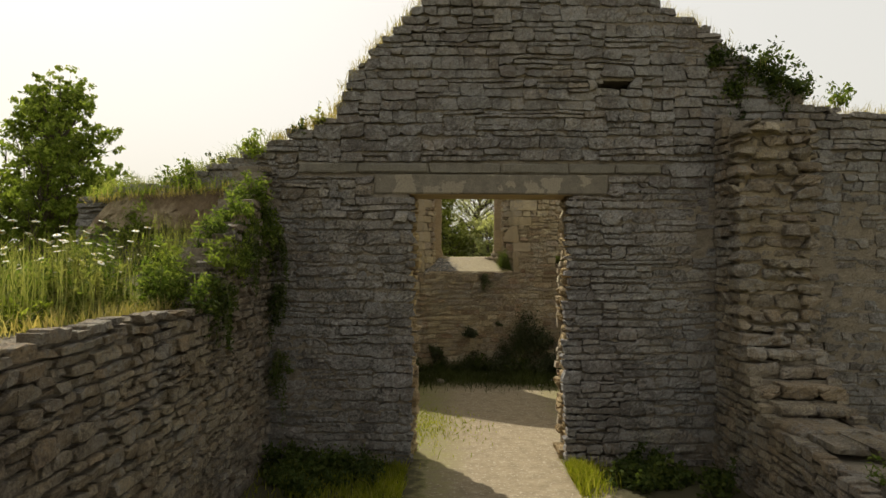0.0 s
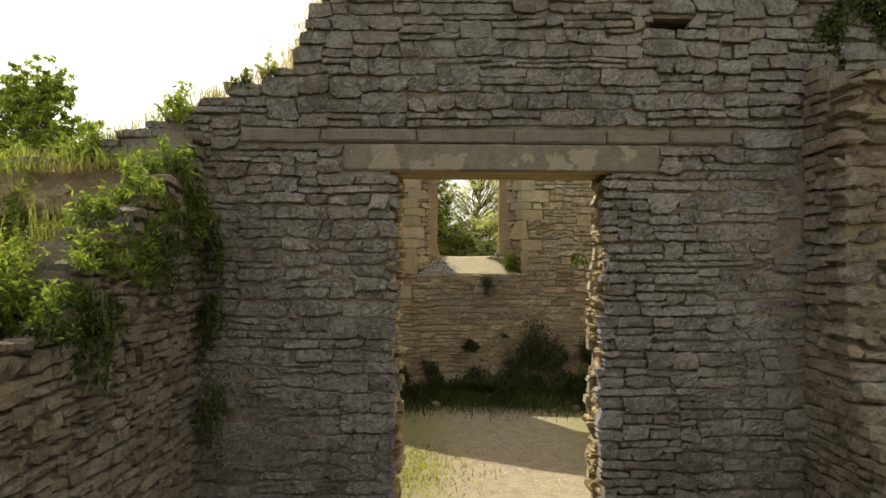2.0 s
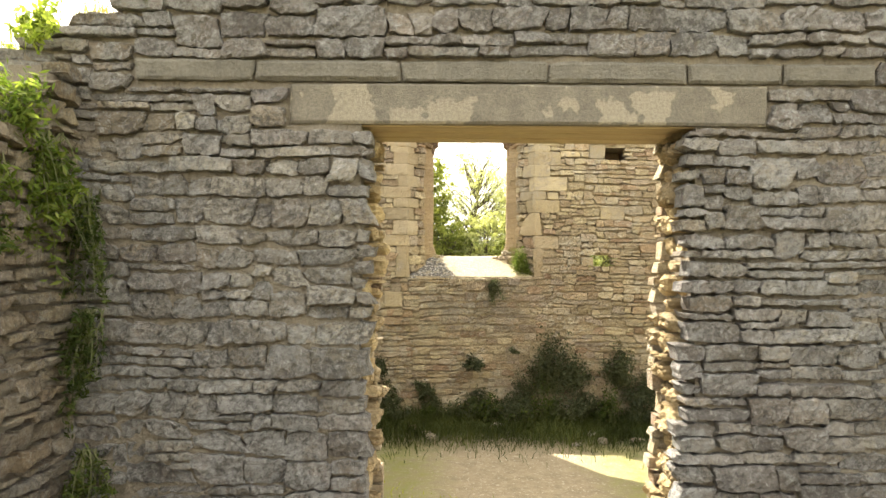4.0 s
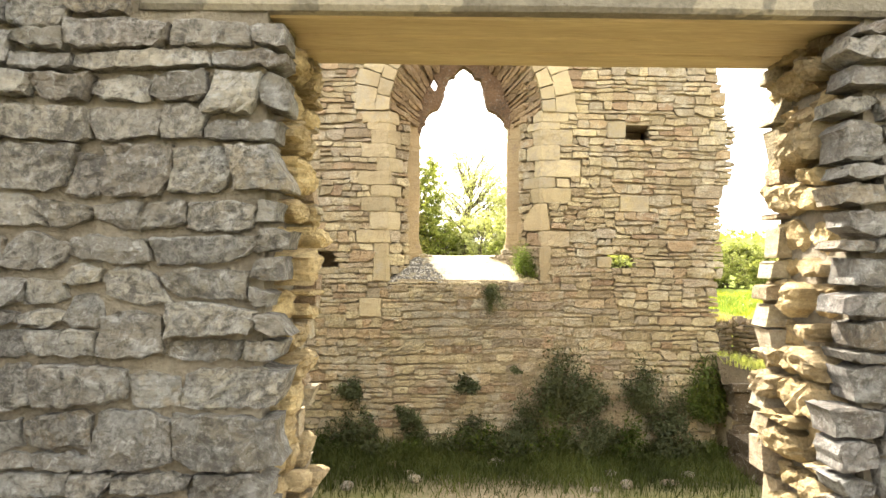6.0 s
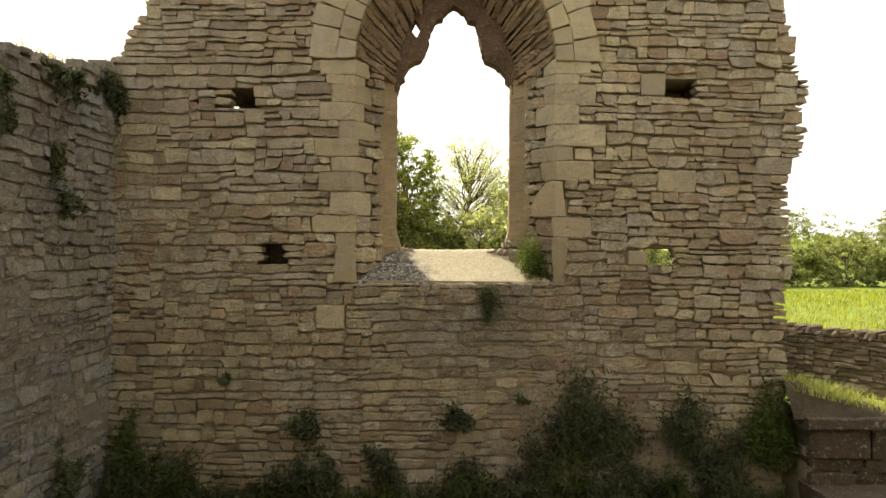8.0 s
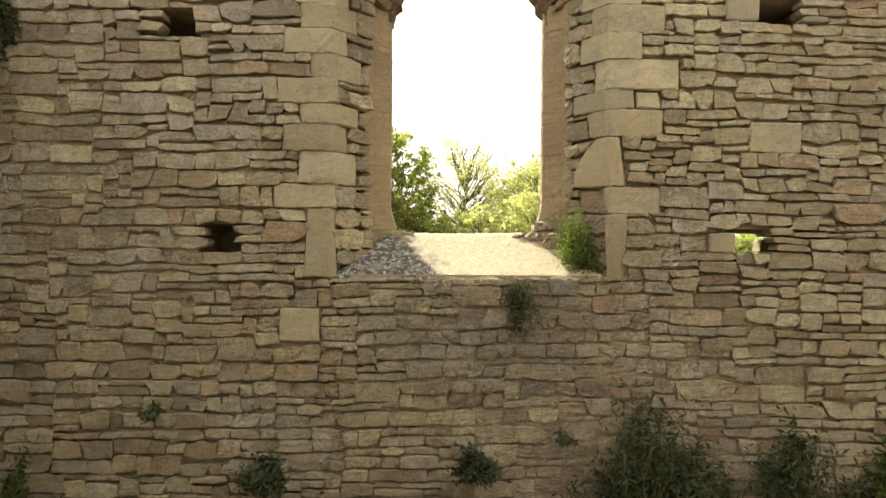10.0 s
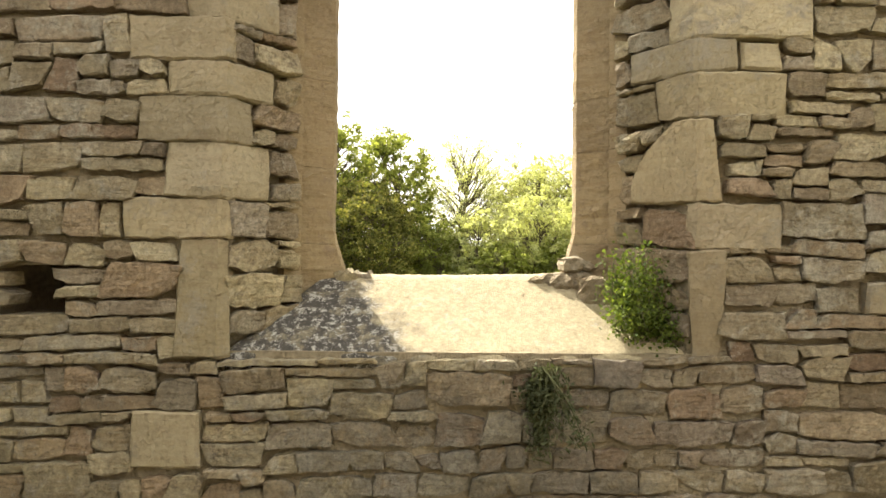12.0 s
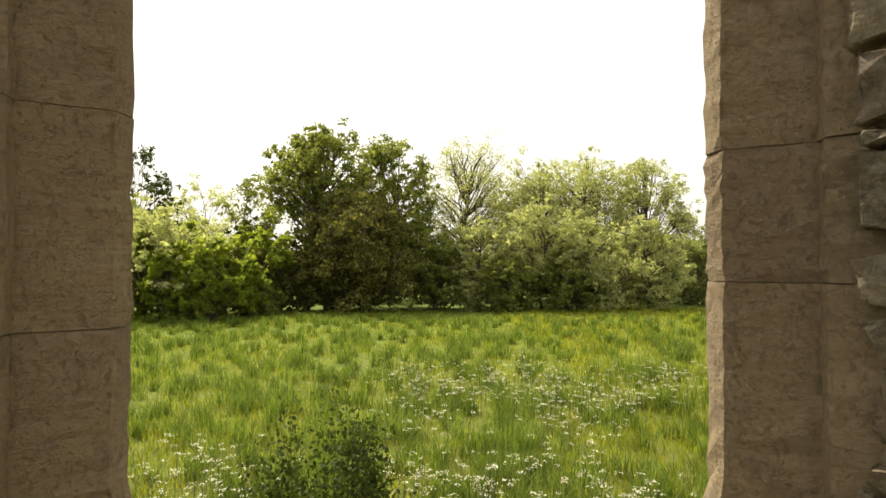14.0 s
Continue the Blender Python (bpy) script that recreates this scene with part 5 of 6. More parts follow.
stand("bare_tree", "thinly leaved tree with dark crooked limbs", 815, 44, 238, 3.0, L_WILLOW, 105, n=15000, size=0.08, low=0.3, clumps=80, limb=0.25, sparse=1.2, lean=0.06)
stand("willow", "grey-green willow with soft pale leaves", 1030, 46, 265, 3.9, L_WILLOW, 106, n=30000, size=0.11, low=0.06, clumps=150, limb=0.2)
stand("willow", "grey-green willow with soft pale leaves", 1150, 45, 276, 2.9, L_WILLOW, 107, n=17000, size=0.11, low=0.12, clumps=90, limb=0.2)
stand("willow", "grey-green willow with soft pale leaves", 935, 45, 285, 3.2, L_WILLOW, 108, n=21000, size=0.11, low=0.1, clumps=110, limb=0.18)
for i, (px, d, tp, rad, m) in enumerate([(850, 39, 385, 2.2, L_WILLOW), (960, 38.5, 345, 2.7, L_WILLOW), (1060, 38, 380, 2.6, L_WILLOW), (1150, 38.5, 390, 2.2, L_WILLOW), (770, 39.5, 400, 2.0, L_OAK), (1010, 37, 450, 1.8, L_OAK), (900, 37, 455, 1.6, L_OAK)]):
    stand("willow_bush", "pale rounded willow bush at the meadow's edge", px, d, tp, rad, m, 120 + i, n=12000, size=0.12, low=0.0, clumps=70, limb=0.08)
for i, (px, d, tp, rad, m) in enumerate([(255, 47, 268, 2.4, L_DARK), (365, 58, 306, 4.0, L_WILLOW), (440, 52, 312, 3.2, L_OAK), (250, 36, 360, 1.7, L_WILLOW), (262, 33, 415, 1.3, L_BRIGHT), (345, 33, 400, 1.7, L_BRIGHT), (405, 34, 390, 1.7, L_BRIGHT), (470, 36, 370, 1.5, L_BRIGHT), (300, 31, 440, 1.1, L_BRIGHT), (375, 31, 420, 1.4, L_BRIGHT), (425, 33.5, 475, 1.6, L_BRIGHT), (440, 36, 430, 1.8, L_HAW), (500, 37, 470, 1.8, L_HAW), (545, 37.5, 460, 1.8, L_HAW), (455, 34.5, 500, 1.2, L_OAK), (330, 36, 430, 1.8, L_OAK), (160, 40, 330, 3.5, L_OAK), (60, 44, 340, 4, L_WILLOW), (-60, 46, 330, 4, L_OAK)]):
    stand("young_tree", "young tree with fresh bright leaves", px, d, tp, rad, m, 140 + i, n=5500, size=0.15, low=0.05, clumps=36, limb=0.09)
tree("ash_tree", "rounded green tree standing beyond the bank", -21.6, 35.5, 12.4, 2.7, L_ASH, 160, n=30000, size=0.15, low=0.12, clumps=130, limb=0.25, group="trees beyond the bank")
tree("ash_tree", "rounded green tree standing beyond the bank", -26, 36, 9.0, 3.2, L_ASH, 161, n=7000, size=0.17, low=0.1, clumps=50, limb=0.2, group="trees beyond the bank")
for i, (x, y, h, rad, m) in enumerate([(-17, 40, 5.0, 3.0, L_OAK), (-13, 44, 5.5, 3.2, L_WILLOW), (24, 56, 3.6, 2.6, L_WILLOW), (29, 57, 3.3, 2.8, L_WILLOW), (34, 58, 3.6, 3.0, L_OAK), (39, 57, 3.3, 3.0, L_WILLOW), (45, 58, 4.6, 3.2, L_WILLOW), (51, 58, 5.6, 3.8, L_OAK), (19, 55, 4.0, 2.6, L_WILLOW), (22, 70, 5, 4, L_OAK), (58, 60, 7, 4, L_WILLOW), (32, 80, 7.4, 5, L_OAK), (44, 84, 7.6, 5, L_OAK), (60, 90, 9, 5, L_OAK)]):
    tree("hedge_tree", "hedgerow tree with light green leaves", x, y, h, rad, L_HEDGE if x > 0 else m, 170 + i, n=8000, size=0.16, low=0.0, clumps=36, limb=0.1, group="hedgerow trees")

for i, px in enumerate(range(-100, 1330, 110)):
    stand("hedge_bush", "tall dense hedge closing the meadow", px + 20 * math.sin(i * 3.1), 50 + 2 * math.sin(i * 1.7), 415 + 18 * math.sin(i * 2.3), 3.4, (L_OAK, L_WILLOW, L_DARK)[i % 3], 700 + i, n=5500, size=0.2, low=0.0, clumps=40, limb=0.08, group="hedge behind the meadow")

# far woods on the rise
r = np.random.default_rng(9)
n = 9000
wx, wy = r.uniform(-420, 620, n), r.uniform(260, 640, n)
keep = np.sin(wx * 0.021 + 1) + np.sin(wy * 0.034 + wx * 0.01) > 0.55
wx, wy = wx[keep], wy[keep]
wood_pts = np.stack([wx, wy, height(wx, wy) + r.uniform(0.5, 7, len(wx))], -1)
v, f = leaves(wood_pts, 4.5, r, 0.0, 1.1)
far_woods = tagged(new("far_woods", mesh_of("far_woods", v, f, L_OAK)), "distant woods and hedges on the rise", "woods", kind="stuff")

# ---- meadow grass and flowers ----
r = np.random.default_rng(15)
n = 120000
d = 13.0 + 36 * r.uniform(0, 1, n) ** 1.7
gx_ = 0.76 + (d - 11.0) * r.uniform(-0.62, 0.62, n) + r.normal(0, 0.2, n)
ok = ~((np.abs(d - (16.4 + 0.03 * (gx_ + 8)) - 0.2) < 0.35))
d, gx_ = d[ok], gx_[ok]
tuft, patch = wave(16, 1.3, 0.35), wave(17, 4.2, 0.35)
hh = np.clip(0.1 + 0.12 * r.random(len(d)) + 0.2 * tuft(gx_, d) + 0.2 * patch(gx_, d), 0.03, 0.52) * np.interp(d, [13, 20, 50], [0.8, 0.7, 0.6])
base = np.stack([gx_, d, height(gx_, d) - 0.01], -1)
v, f = blades(base, hh, np.interp(d, [13, 25, 50], [0.004, 0.008, 0.018]), 0.6, r)
tagged(new("meadow_grass", mesh_of("meadow_grass", v, f, L_GRASS)), "long green meadow grass with pale seeding tufts", "grass", kind="stuff")
m = 1500
td = 13.2 + 30 * r.random(m) ** 1.5
tx = 0.76 + (td - 11.0) * r.uniform(-0.6, 0.62, m)
ok = np.abs(td - (16.4 + 0.03 * (tx + 8)) - 0.2) > 0.5
td, tx = np.repeat(td[ok], 45), np.repeat(tx[ok], 45)
tx, td = tx + r.normal(0, 0.09, len(tx)), td + r.normal(0, 0.09, len(td))
base = np.stack([tx, td, height(tx, td) - 0.01], -1)
v, f = blades(base, r.uniform(0.2, 0.48, len(tx)), np.interp(td, [13, 25, 50], [0.004, 0.008, 0.016]), 0.6, r)
tagged(new("meadow_tussocks", mesh_of("meadow_tussocks", v, f, L_WEED)), "darker tussocks of coarse grass in the meadow", "grass", kind="stuff")
n = 34000
d, gx_ = 9.5 + 40 * r.random(n) ** 1.4, 4.4 + 34 * r.random(n) ** 1.3
base = np.stack([gx_, d, height(gx_, d) - 0.01], -1)
v, f = blades(base, r.uniform(0.1, 0.32, n) * np.interp(d, [16, 19], [0.35, 1.0]), np.interp(d, [10, 25, 50], [0.006, 0.012, 0.022]), 0.7, r)
tagged(new("verge_grass", mesh_of("verge_grass", v, f, L_GRASS)), "grass beside the field wall", "grass", kind="stuff")


def parsley(count, place, seed, name):
    """White umbels on thin stems."""
    r = np.random.default_rng(seed)
    st_, fl = [], []
    for _ in range(count):
        x, y = place(r)
        z = float(height(x, y))
        for _ in range(r.integers(1, 4)):
            hgt = r.uniform(0.3, 0.55)
            tip = np.array([x + r.normal(0, 0.12), y + r.normal(0, 0.12), z + hgt])
            st_.append(tube(np.array([(x, y, z), (x, y, z + hgt * 0.5), tip]), 0.004, 0.002, 3))
            m = 16
            a = r.uniform(0, 6.28, m)
            q = np.sqrt(r.uniform(0, 1, m)) * r.uniform(0.03, 0.075)
            fl.append(tip + np.stack([np.cos(a) * q, np.sin(a) * q, 0.02 - q * q * 4 + r.normal(0, 0.006, m)], -1))
    v, f = grow(*st_)
    ob = tagged(new(name, mesh_of(name, v, f, STEM)), "white umbels of cow parsley in the meadow", "wildflowers", kind="stuff")
    pts = np.concatenate(fl)
    v, f = leaves(pts, 0.016, r, 0.0, 1.0, 0.25)
    piece("umbel", mesh_of("umbel", v, f, CREAM), ob, "white flower heads", "stuff")


HEARTS = [(730, 640), (790, 655), (850, 640), (900, 660), (950, 635), (980, 668), (1040, 650), (1090, 670), (1150, 650), (1190, 640), (760, 700), (735, 800), (800, 820), (870, 830), (900, 860),
          (990, 780), (1040, 840), (1100, 860), (1150, 850), (1190, 870), (1010, 700), (370, 780), (400, 830), (340, 860), (300, 800), (430, 870)]


def parsley_place(r):
    px, py = HEARTS[r.integers(0, len(HEARTS))]
    while r.random() > 120 / (py - 500):
        px, py = HEARTS[r.integers(0, len(HEARTS))]
    d = 2440 / (py - 459) * (1 + r.normal(0, 0.07))
    return 0.758 + ((px - 784) / 1120 + 0.014 + r.normal(0, 0.035)) * d, 11.315 + d


parsley(480, parsley_place, 31, "cow_parsley")
parsley(120, lambda r: (r.uniform(6, 26), r.uniform(18, 40)), 32, "cow_parsley_far")

# shrub outside the window
weed("shrub", "dense dark green shrub outside the window, against the field wall", "shrub", 0.16, 14.9, 0.1, 0.62, 0.4, 2.1, 40000, 0.023, L_DARK, 41, stems=140, loose=0.15)
weed("shrub", "dense dark green shrub outside the window, against the field wall", "shrub", 0.45, 14.95, 0.1, 0.6, 0.3, 1.4, 14000, 0.022, L_DARK, 44, stems=80, loose=0.15)
weed("blossom_shrub", "low shrub with white blossom outside the window", "shrub", -0.22, 14.85, 0.1, 0.36, 0.25, 1.35, 4500, 0.03, L_DARK, 42, stems=40, loose=0.13)
weed("blossom_shrub", "low shrub with white blossom outside the window", "shrub", -0.27, 14.8, 0.2, 0.3, 0.2, 1.3, 700, 0.024, WHITE, 43, stems=40, loose=0.1)

# ---- plants inside ----
for i, (x, z, rx, rz, n, m) in enumerate([(-0.5, 0.72, 0.2, 0.34, 500, L_TOE), (0.72, 0.82, 0.17, 0.25, 350, L_TOE), (0.1, 0.45, 0.17, 0.22, 300, L_TOE), (1.78, 0.5, 0.4, 0.85, 1900, L_TOE), (1.35, 0.25, 0.3, 0.45, 800, L_TOE),
                                          (2.75, 0.6, 0.3, 0.6, 1100, L_TOE), (3.35, 0.55, 0.28, 0.75, 1100, L_DARK), (2.3, 0.2, 0.35, 0.35, 800, L_TOE), (-1.9, 0.2, 0.25, 0.7, 900, L_DARK), (-1.2, 0.05, 0.3, 0.3, 500, L_WEED), (0.9, 0.15, 0.3, 0.45, 700, L_TOE),
                                          (-0.35, 0.3, 0.2, 0.35, 400, L_TOE), (3.5, 0.5, 0.25, 0.75, 1400, L_DARK), (3.0, 0.35, 0.3, 0.5, 700, L_TOE), (2.0, 0.6, 0.3, 0.6, 900, L_TOE), (1.3, 1.02, 0.07, 0.12, 90, L_TOE), (-1.15, 1.15, 0.08, 0.1, 90, L_TOE)]):
    weed("wall_plant", "dusty dark-green bushy plant rooted at the wall", "plant", x, E0 - 0.06, z - 0.1, rx, 0.13, rz, int(n * 1.9), 0.016, m, 200 + i, wall="y", group="plants along the end wall", stems=max(14, n // 18), long=3.2, loose=0.17)
r = np.random.default_rng(199)
for i in range(26):
    x = -1.95 + 5.4 * (i + r.random()) / 20 if i < 20 else -2.0 + 0.12 * (i - 20)
    weed("wall_plant", "dusty dark-green bushy plant rooted at the wall", "plant", x, E0 - 0.05 - r.uniform(0, 0.25), r.uniform(0, 0.12), r.uniform(0.2, 0.4), 0.14, r.uniform(0.18, 0.48) + 0.14 * (x > 1.2) + 0.3 * (i >= 20), 850, 0.017, (L_TOE, L_DARK, L_TOE)[i % 3], 750 + i, wall="y", group="plants along the end wall", stems=26, long=2.8, loose=0.11)
weed("ivy", "fresh green ivy growing in the corner of the sill", "plant", WC + WA - 0.16, E0 + 0.1, 1.99, 0.2, 0.11, 0.32, 4200, 0.0135, L_IVY, 230, stems=60, long=1.2, loose=0.22)
weed("wall_plant", "small trailing plant under the sill", "plant", 1.05, E0 - 0.04, 1.88, 0.14, 0.05, 0.4, 1500, 0.01, L_TOE, 231, hang=1.0, wall="y", group="plants along the end wall", long=2.4, stems=34, loose=0.2)
for i, (y, z, ry, rz, n, hang) in enumerate([(10.5, 3.25, 0.22, 0.55, 700, 1.0), (11.1, 2.9, 0.13, 0.35, 260, 1.0), (11.2, 3.45, 0.2, 0.3, 400, 1.0), (11.85, 3.6, 0.2, 0.45, 500, 1.0), (11.2, 2.55, 0.12, 0.25, 200, 1.0), (11.3, 0.3, 0.3, 0.6, 600, 0.0), (10.2, 0.1, 0.4, 0.4, 500, 0.0)]):
    weed("wall_plant", "dark plant hanging from a joint of the side wall", "plant", -2.07, y, z, 0.1, ry, rz, n * 2, 0.02, L_TOE, 240 + i, hang=hang, wall="x", group="plants on the side wall", long=2.4, stems=26, loose=0.11)
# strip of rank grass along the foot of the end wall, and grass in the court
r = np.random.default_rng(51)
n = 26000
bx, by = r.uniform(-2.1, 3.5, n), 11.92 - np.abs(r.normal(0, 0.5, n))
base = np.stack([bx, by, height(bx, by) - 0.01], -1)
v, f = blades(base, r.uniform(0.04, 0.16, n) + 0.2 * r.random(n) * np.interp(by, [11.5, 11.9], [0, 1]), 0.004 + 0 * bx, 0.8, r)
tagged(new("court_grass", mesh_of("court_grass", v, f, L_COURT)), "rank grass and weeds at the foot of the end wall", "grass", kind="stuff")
n = 7000
bx = np.concatenate([1.6 + np.abs(r.normal(0, 0.13, n // 3)), -0.05 - np.abs(r.normal(0, 0.5, n // 3)), r.normal(-0.1, 0.4, n - 2 * (n // 3))])
by = np.concatenate([6.65 - np.abs(r.normal(0, 0.3, n // 3)), r.uniform(5.6, 6.7, n // 3), r.normal(8.3, 0.45, n - 2 * (n // 3))])
base = np.stack([bx, by, height(bx, by) - 0.01], -1)
v, f = blades(base, r.uniform(0.03, 0.17, n) * np.where(by > 7.2, 0.4, 1.0), 0.005 + 0 * bx, 0.6, r)
tagged(new("doorway_grass", mesh_of("doorway_grass", v, f, L_GRASS)), "short grass beside the trodden path", "grass", kind="stuff")


# ---- wall tops and bank ----
def fringe(name, label, line, n, h, mat, seed, spread=0.12, w=0.0028):
    """Tufts along a line of (x, y, z) points."""
    r = np.random.default_rng(seed)
    line = np.array(line, float)
    s = np.r_[0, np.cumsum(np.linalg.norm(np.diff(line, axis=0), axis=1))]
    q = r.uniform(0, s[-1], n // 14)
    q = np.repeat(q, 14) + r.normal(0, 0.04, len(q) * 14)
    p = np.stack([np.interp(q, s, line[:, c]) for c in range(3)], -1) + r.normal(0, 1, (len(q), 3)) * (0.03, spread, 0.012)
    v, f = blades(p, r.uniform(*h, len(q)), w + 0 * q, 0.7, r)
    return tagged(new(name, mesh_of(name, v, f, mat)), label, "grass", kind="stuff")


def along(top, a, b, y, dz=0.0, n=30):
    return [(x, y, float(top(x)) + dz) for x in np.linspace(a, b, n)]


fringe("wall_top_grass", "dry grass along the ragged gable top", along(front_top, -1.5, 0.3, 6.92, 0.01), 2600, (0.03, 0.1), L_DRY, 61)
fringe("wall_top_grass", "dry grass along the ragged gable top", along(front_top, 2.2, 7.5, 7.0), 2400, (0.04, 0.14), L_DRY, 62)
fringe("wall_top_grass", "green grass along the ragged gable top", along(front_top, -3.4, -1.5, 7.0), 1300, (0.05, 0.2), L_BANK, 63)
fringe("wall_top_grass", "dry grass on the end wall's shoulder", along(east_top, -2.25, -1.2, 12.2), 1200, (0.05, 0.16), L_DRY, 64)
fringe("wall_top_grass", "dry grass on the side wall", [(-2.3, 8, 3.3), (-2.3, 10.4, 3.4), (-2.3, 11.9, 3.6)], 1000, (0.04, 0.14), L_DRY, 65, 0.1)
fringe("wall_top_grass", "withered plants along the field wall", [(3.6, 16.95, 0.88), (7.0, 19.05, 0.88)], 1400, (0.05, 0.2), L_DRY, 69, 0.15, 0.006)
fringe("wall_top_grass", "dry grass hanging over the bank's edge", [(-1.72, -1, 1.8), (-1.7, 3.2, 1.82), (-1.72, 4.9, 1.79)], 1100, (0.02, 0.12), L_DRY, 66, 0.1)

# earth and rank plants on the bank
r = np.random.default_rng(71)
n = 7000
bx, by = -1.8 - np.abs(r.normal(0, 0.9, n)), r.uniform(1.2, 6.7, n)
thick_ = (np.sin(bx * 3 + by * 2.2) + np.sin(by * 3.1) > -0.7) | (by < 4.0) & (bx < -2.0)
bx, by = bx[thick_], by[thick_]
base = np.stack([bx, by, height(bx, by) - 0.01], -1)
v, f = blades(base, np.where(bx < -1.95, r.uniform(0.08, 0.62, len(bx)), r.uniform(0.03, 0.12, len(bx))), 0.0022 + 0 * bx, 0.3, r)
tagged(new("bank_grass", mesh_of("bank_grass", v, f, L_BANK)), "long seeding grass on the bank", "grass", kind="stuff")


def daisy():
    """One ox-eye daisy: a thin stem with small leaves, white rays and a yellow disc."""
    ob = thing("ox_eye_daisy", "white ox-eye daisy on a tall thin stem", "flower", "daisies on the bank")
    r = np.random.default_rng(81)
    path = np.array([(0, 0, 0), (0.01, 0.0, 0.18), (0.02, 0.01, 0.42), (0.035, -0.01, 0.64)])
    v, f = tube(path, 0.003, 0.002, 4)
    lv, lf = leaves(path[0] + (path[2] - path[0]) * r.uniform(0, 1, (12, 1)) + r.normal(0, 0.012, (12, 3)), 0.03, r, 0, 2.2)
    v, f = grow((v, f), (lv, lf))
    piece("stem", mesh_of("stem", v, f, L_WEED), ob)
    tip = path[-1]
    vs, fs = [(tip[0] + 0.008 * math.cos(i / 14 * 6.2832), tip[1] + 0.008 * math.sin(i / 14 * 6.2832), tip[2]) for i in range(14)], [tuple(range(14))]
    for i in range(14):
        a = (i + 0.5) / 14 * 6.2832
        c_, s_ = math.cos(a), math.sin(a)
        k = len(vs)
        for rad, wid, z in ((0.02, 0.0042, 0.001), (0.027, 0.003, -0.004)):
            vs += [(tip[0] + c_ * rad + s_ * wid, tip[1] + s_ * rad - c_ * wid, tip[2] + z), (tip[0] + c_ * rad - s_ * wid, tip[1] + s_ * rad + c_ * wid, tip[2] + z)]
        fs += [(i, k, k + 1, (i + 1) % 14), (k, k + 2, k + 3, k + 1)]
    piece("corolla", mesh_of("corolla", vs, fs, WHITE), ob, "white ray petals")
    bm = bmesh.new()
    bmesh.ops.create_uvsphere(bm, u_segments=8, v_segments=5, radius=0.009, matrix=Matrix.Translation(tip) @ Matrix.Diagonal((1, 1, 0.5, 1)))
    part("disc", bm, YELLOW, ob, "yellow flower disc")
    return ob


# the torn end of the wall above the bank, with earth on it
bm = bmesh.new()
bmesh.ops.create_grid(bm, x_segments=60, y_segments=24, size=0.5)
for q in bm.verts:
    x, t = -2.6 + 1.7 * q.co.x, q.co.y + 0.5
    e = 1 - abs(2 * q.co.x) ** 6
    lump = noise.fractal(Vector((x * 4, t * 3, 1.7)), 0.8, 2.0, 4)
    q.co = Vector((x, 6.6 + 0.55 * t + 0.12 * lump, 2.46 + e * (0.4 * min(1, t * 3.2) ** 0.7 + 0.13 * lump) + 0.07 * (x + 2.6)))
me = bpy.data.meshes.new("earth_ledge")
bm.to_mesh(me)
bm.free()
me.materials.append(EARTH)
tagged(new("earth_ledge", me), "brown earth on the broken wall above the bank", "earth", kind="structure")
fringe("bank_top_grass", "green weeds and grass on the earth ledge", [(-3.4, 6.9, 2.78), (-2.6, 6.85, 2.85), (-1.8, 6.8, 2.9)], 1300, (0.04, 0.17), L_ASH, 67, 0.14)
fringe("bank_top_grass", "dry grass on the earth ledge", [(-3.4, 6.75, 2.74), (-2.6, 6.7, 2.8), (-1.8, 6.7, 2.86)], 500, (0.04, 0.14), L_DRY, 68, 0.12)

first = daisy()
r = np.random.default_rng(82)
first.matrix_basis = pose(-2.3, 3.4, float(height(-2.3, 3.4)), 6, 4, 0)
for i in range(96):
    x, y = -1.95 - abs(r.normal(0, 0.45)), r.uniform(3.4, 5.0)
    if i > 87:
        x, y = r.uniform(3.1, 3.7), r.uniform(3.6, 4.3)
    z = float(height(x, y)) + (0.76 if x > 0 else 0)
    ob = copy_thing(first, pose(x, y, z, r.normal(0, 14), r.normal(0, 14), r.uniform(0, 360)))
    ob.scale = [r.uniform(0.5, 1.05) * (0.6 if x > 0 else 1)] * 3

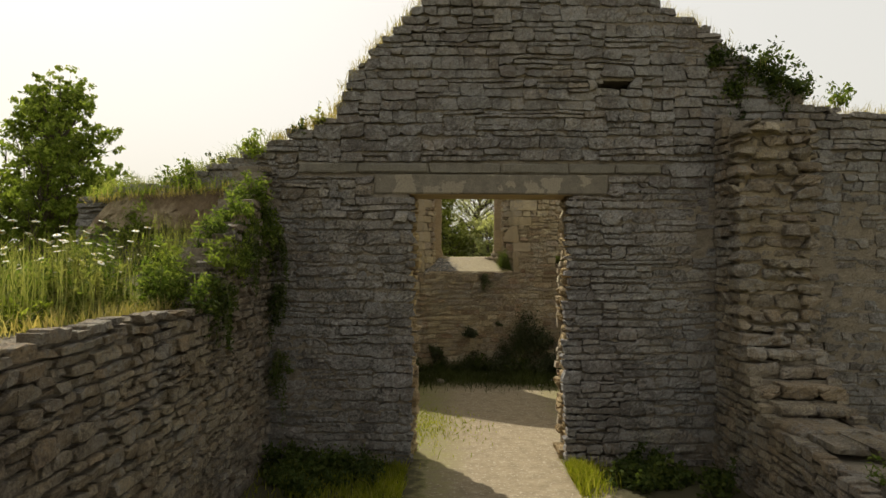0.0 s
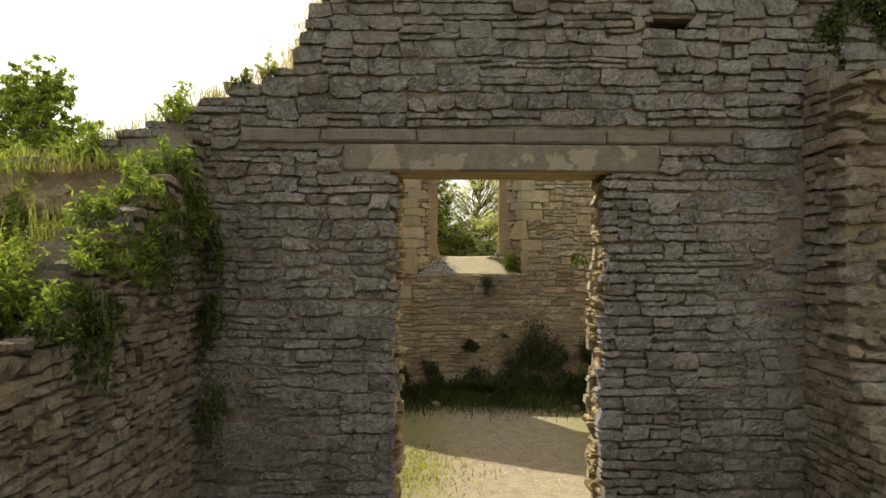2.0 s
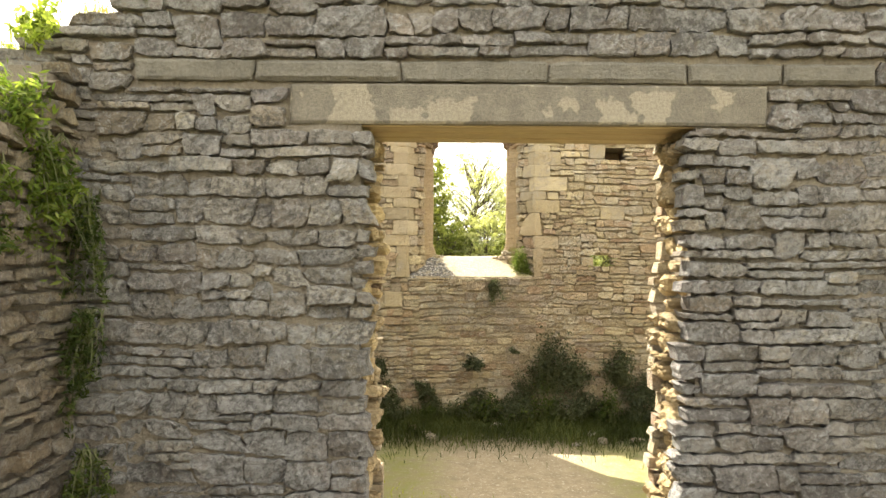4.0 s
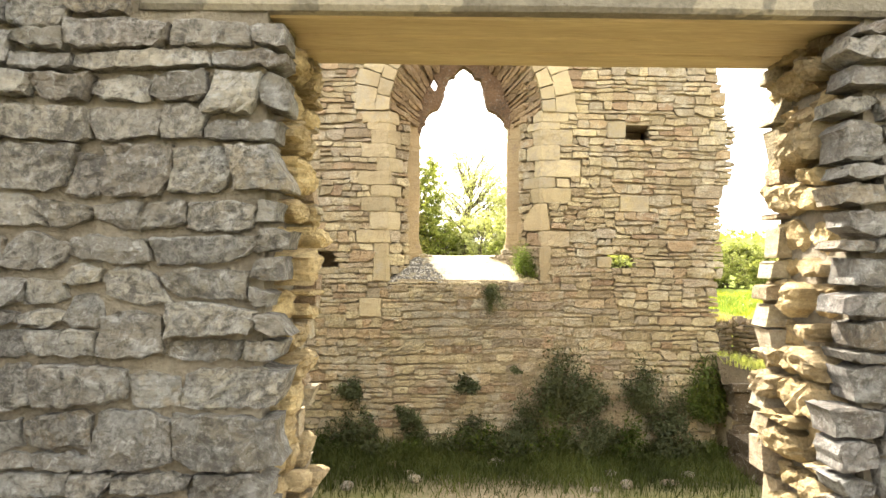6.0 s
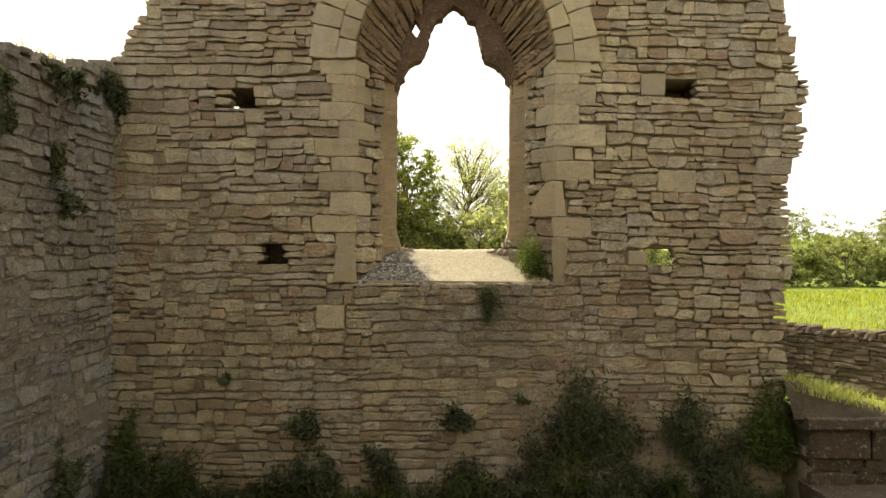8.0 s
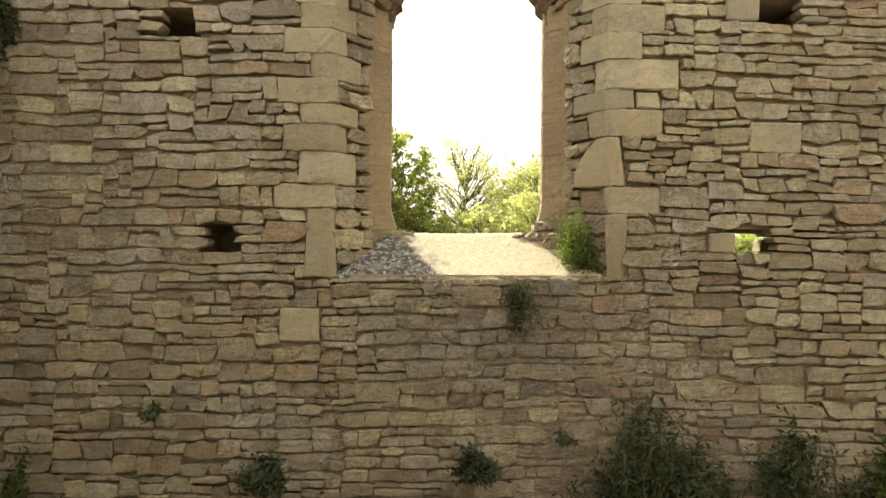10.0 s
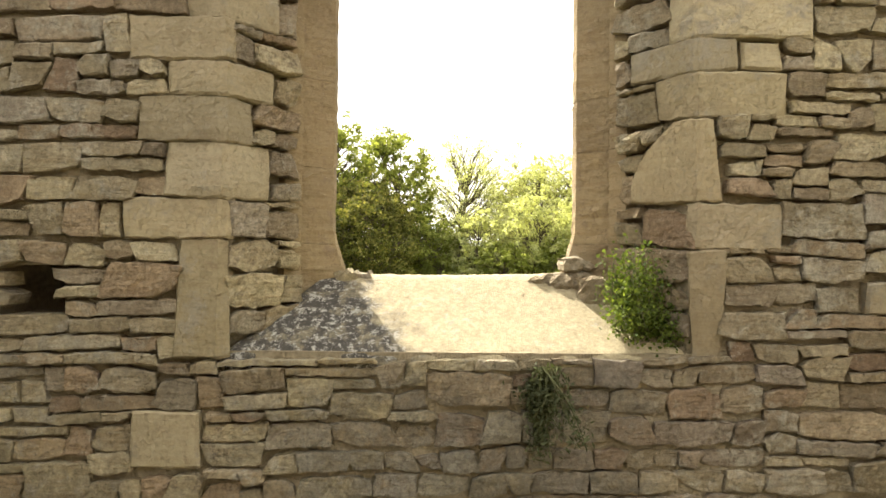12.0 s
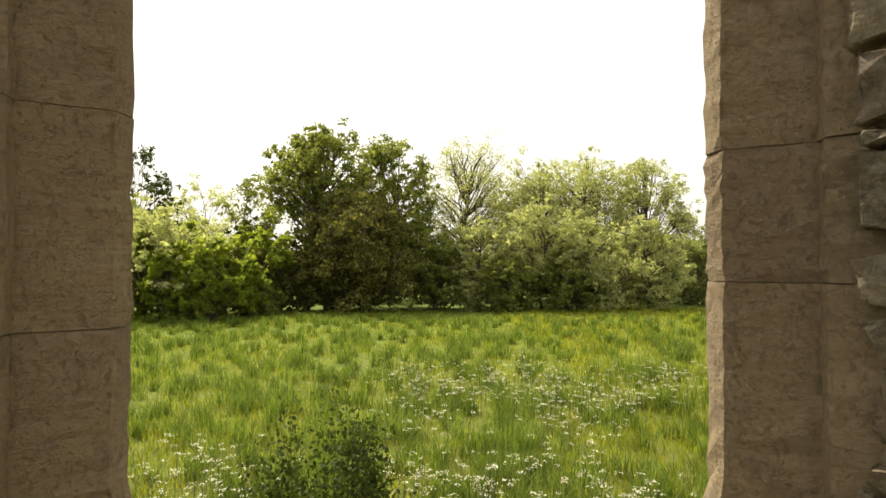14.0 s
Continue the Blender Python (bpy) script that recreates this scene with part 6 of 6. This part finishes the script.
for i, (x, y, z, rx, ry, rz, n, m, sz, hang) in enumerate([
        (-1.78, 4.9, 1.75, 0.24, 0.3, 0.6, 1300, L_WEED, 0.03, 0), (-1.85, 5.2, 1.85, 0.28, 0.3, 0.65, 1500, L_ASH, 0.032, 0), (-1.7, 5.5, 2.0, 0.25, 0.3, 0.7, 1500, L_WEED, 0.032, 0),
        (-1.66, 5.9, 2.3, 0.22, 0.25, 0.55, 1100, L_WEED, 0.032, 0), (-1.6, 6.3, 2.7, 0.22, 0.2, 0.5, 900, L_WEED, 0.032, 0), (-1.5, 6.5, 2.75, 0.15, 0.15, 0.8, 700, L_WEED, 0.034, 1.0),
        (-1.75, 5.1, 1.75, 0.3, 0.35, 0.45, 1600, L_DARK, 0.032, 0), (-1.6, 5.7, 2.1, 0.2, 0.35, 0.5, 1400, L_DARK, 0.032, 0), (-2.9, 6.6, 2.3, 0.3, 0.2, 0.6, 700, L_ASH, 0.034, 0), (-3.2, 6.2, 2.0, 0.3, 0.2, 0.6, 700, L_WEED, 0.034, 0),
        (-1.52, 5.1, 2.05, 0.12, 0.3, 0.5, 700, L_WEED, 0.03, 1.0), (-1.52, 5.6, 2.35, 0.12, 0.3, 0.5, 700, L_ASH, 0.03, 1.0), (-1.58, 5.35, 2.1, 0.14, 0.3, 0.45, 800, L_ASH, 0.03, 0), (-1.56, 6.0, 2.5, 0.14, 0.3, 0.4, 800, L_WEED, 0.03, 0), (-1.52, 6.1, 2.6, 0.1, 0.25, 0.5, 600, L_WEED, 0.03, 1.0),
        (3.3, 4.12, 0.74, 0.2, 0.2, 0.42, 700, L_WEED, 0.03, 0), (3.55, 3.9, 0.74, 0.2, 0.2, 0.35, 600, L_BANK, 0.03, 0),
        # dark clumps stand in for the dark hollow behind the plants
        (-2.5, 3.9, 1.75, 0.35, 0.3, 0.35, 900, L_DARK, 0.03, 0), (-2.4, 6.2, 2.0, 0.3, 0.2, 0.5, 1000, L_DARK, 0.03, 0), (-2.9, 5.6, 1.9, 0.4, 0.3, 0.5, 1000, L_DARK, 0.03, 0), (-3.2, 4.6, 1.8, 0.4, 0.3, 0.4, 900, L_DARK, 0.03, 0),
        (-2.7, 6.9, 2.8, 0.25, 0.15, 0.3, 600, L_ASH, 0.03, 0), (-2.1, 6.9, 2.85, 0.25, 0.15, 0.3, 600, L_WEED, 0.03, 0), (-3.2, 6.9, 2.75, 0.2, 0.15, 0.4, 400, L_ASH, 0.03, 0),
        # first three: dark plants hung down the corner to deepen its darkness
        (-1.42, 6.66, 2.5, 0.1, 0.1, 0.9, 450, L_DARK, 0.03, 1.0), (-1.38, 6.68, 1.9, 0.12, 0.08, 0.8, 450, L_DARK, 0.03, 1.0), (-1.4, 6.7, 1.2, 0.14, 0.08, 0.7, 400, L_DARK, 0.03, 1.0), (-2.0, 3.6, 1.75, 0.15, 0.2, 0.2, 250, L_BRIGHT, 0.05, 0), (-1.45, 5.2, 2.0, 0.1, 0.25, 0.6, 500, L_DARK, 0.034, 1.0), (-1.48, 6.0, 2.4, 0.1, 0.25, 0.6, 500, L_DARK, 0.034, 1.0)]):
    weed("rank_weed", "rank leafy weed" + (" on the sunny low wall" if x > 0 else " on the bank"), "plant", x, y, z, rx, ry, rz, int(n * 1.6), sz * 0.5, m, 300 + i, hang=hang, group="weeds on the bank", long=3.2, stems=26)
r = np.random.default_rng(83)
for i in range(22):
    x, y = -2.0 - abs(r.normal(0, 0.5)), r.uniform(3.3, 5.1)
    weed("tall_weed", "tall grey-green leafy stems among the daisies on the bank", "plant", x, y, float(height(x, y)), 0.13, 0.13, r.uniform(0.45, 0.75), 420, 0.014, (L_BANK, L_WEED, L_BANK)[i % 3], 380 + i, group="weeds on the bank", long=4.0, stems=9, loose=0.12)
for i, (x, z, rx, rz, n, m, hang) in enumerate([(3.3, 4.45, 0.3, 0.5, 700, L_DARK, 1.0), (3.7, 4.25, 0.35, 0.5, 1100, L_DARK, 1.0), (3.75, 4.2, 0.35, 0.35, 500, L_DARK, 0), (4.05, 3.95, 0.3, 0.3, 500, L_DARK, 0), (3.4, 4.1, 0.3, 0.5, 800, L_DARK, 1.0), (4.5, 3.85, 0.2, 0.25, 200, L_WEED, 0),
                                                (-1.75, 3.25, 0.2, 0.35, 350, L_ASH, 0), (-1.2, 3.5, 0.1, 0.22, 120, L_DARK, 0), (-1.05, 3.6, 0.08, 0.35, 70, L_OAK, 0), (-2.4, 2.95, 0.3, 0.3, 500, L_WEED, 0)]):
    weed("wall_top_plant", "scrambling plant on the broken wall top", "plant", x, 6.82, z, rx, 0.16, rz, n, 0.03, m, 340 + i, hang=hang, group="plants on the gable", long=1.8)

r = np.random.default_rng(88)
n = 900
bx, by = r.uniform(3.55, 4.4, n), r.uniform(11.8, 12.6, n)
v, f = blades(np.stack([bx, by, 0.84 + 0.2 * ((4.48 - bx) / 0.98) ** 1.3 + 0.02 + 0 * by], -1), r.uniform(0.04, 0.16, n), 0.004 + 0 * bx, 0.8, r)
tagged(new("mound_grass", mesh_of("mound_grass", v, f, L_BANK)), "dull grass on the earth beside the end wall", "grass", kind="stuff")

# stones lying at the foot of the walls
r = np.random.default_rng(91)
for i in range(26):
    x, y = (r.uniform(-1.9, 3.2), r.uniform(10.9, 11.7)) if i < 16 else (r.uniform(-1.3, -0.2), r.uniform(6.2, 6.6))
    w, h = r.uniform(0.06, 0.2), r.uniform(0.04, 0.1)
    bm = bmesh.new()
    bmesh.ops.create_icosphere(bm, subdivisions=2, radius=0.5)
    for q in bm.verts:
        q.co = Vector((q.co.x * w, q.co.y * w * 0.7, q.co.z * h)) * (1 + 0.18 * noise.noise(q.co * 4 + Vector((i, 0, 0))))
    me = bpy.data.meshes.new("fallen_stone")
    bm.to_mesh(me)
    bm.free()
    me.materials.append(SIDE)
    ob = new("fallen_stone", me)
    ob.location = (x, y, float(height(x, y)) + h * 0.3)
    ob.rotation_euler = (0, 0, r.uniform(0, 6))
    tagged(ob, "fallen piece of limestone lying in the grass", "stone", "fallen stones")

# dark weeds in the shaded corners; their leaf colour also stands in for shade
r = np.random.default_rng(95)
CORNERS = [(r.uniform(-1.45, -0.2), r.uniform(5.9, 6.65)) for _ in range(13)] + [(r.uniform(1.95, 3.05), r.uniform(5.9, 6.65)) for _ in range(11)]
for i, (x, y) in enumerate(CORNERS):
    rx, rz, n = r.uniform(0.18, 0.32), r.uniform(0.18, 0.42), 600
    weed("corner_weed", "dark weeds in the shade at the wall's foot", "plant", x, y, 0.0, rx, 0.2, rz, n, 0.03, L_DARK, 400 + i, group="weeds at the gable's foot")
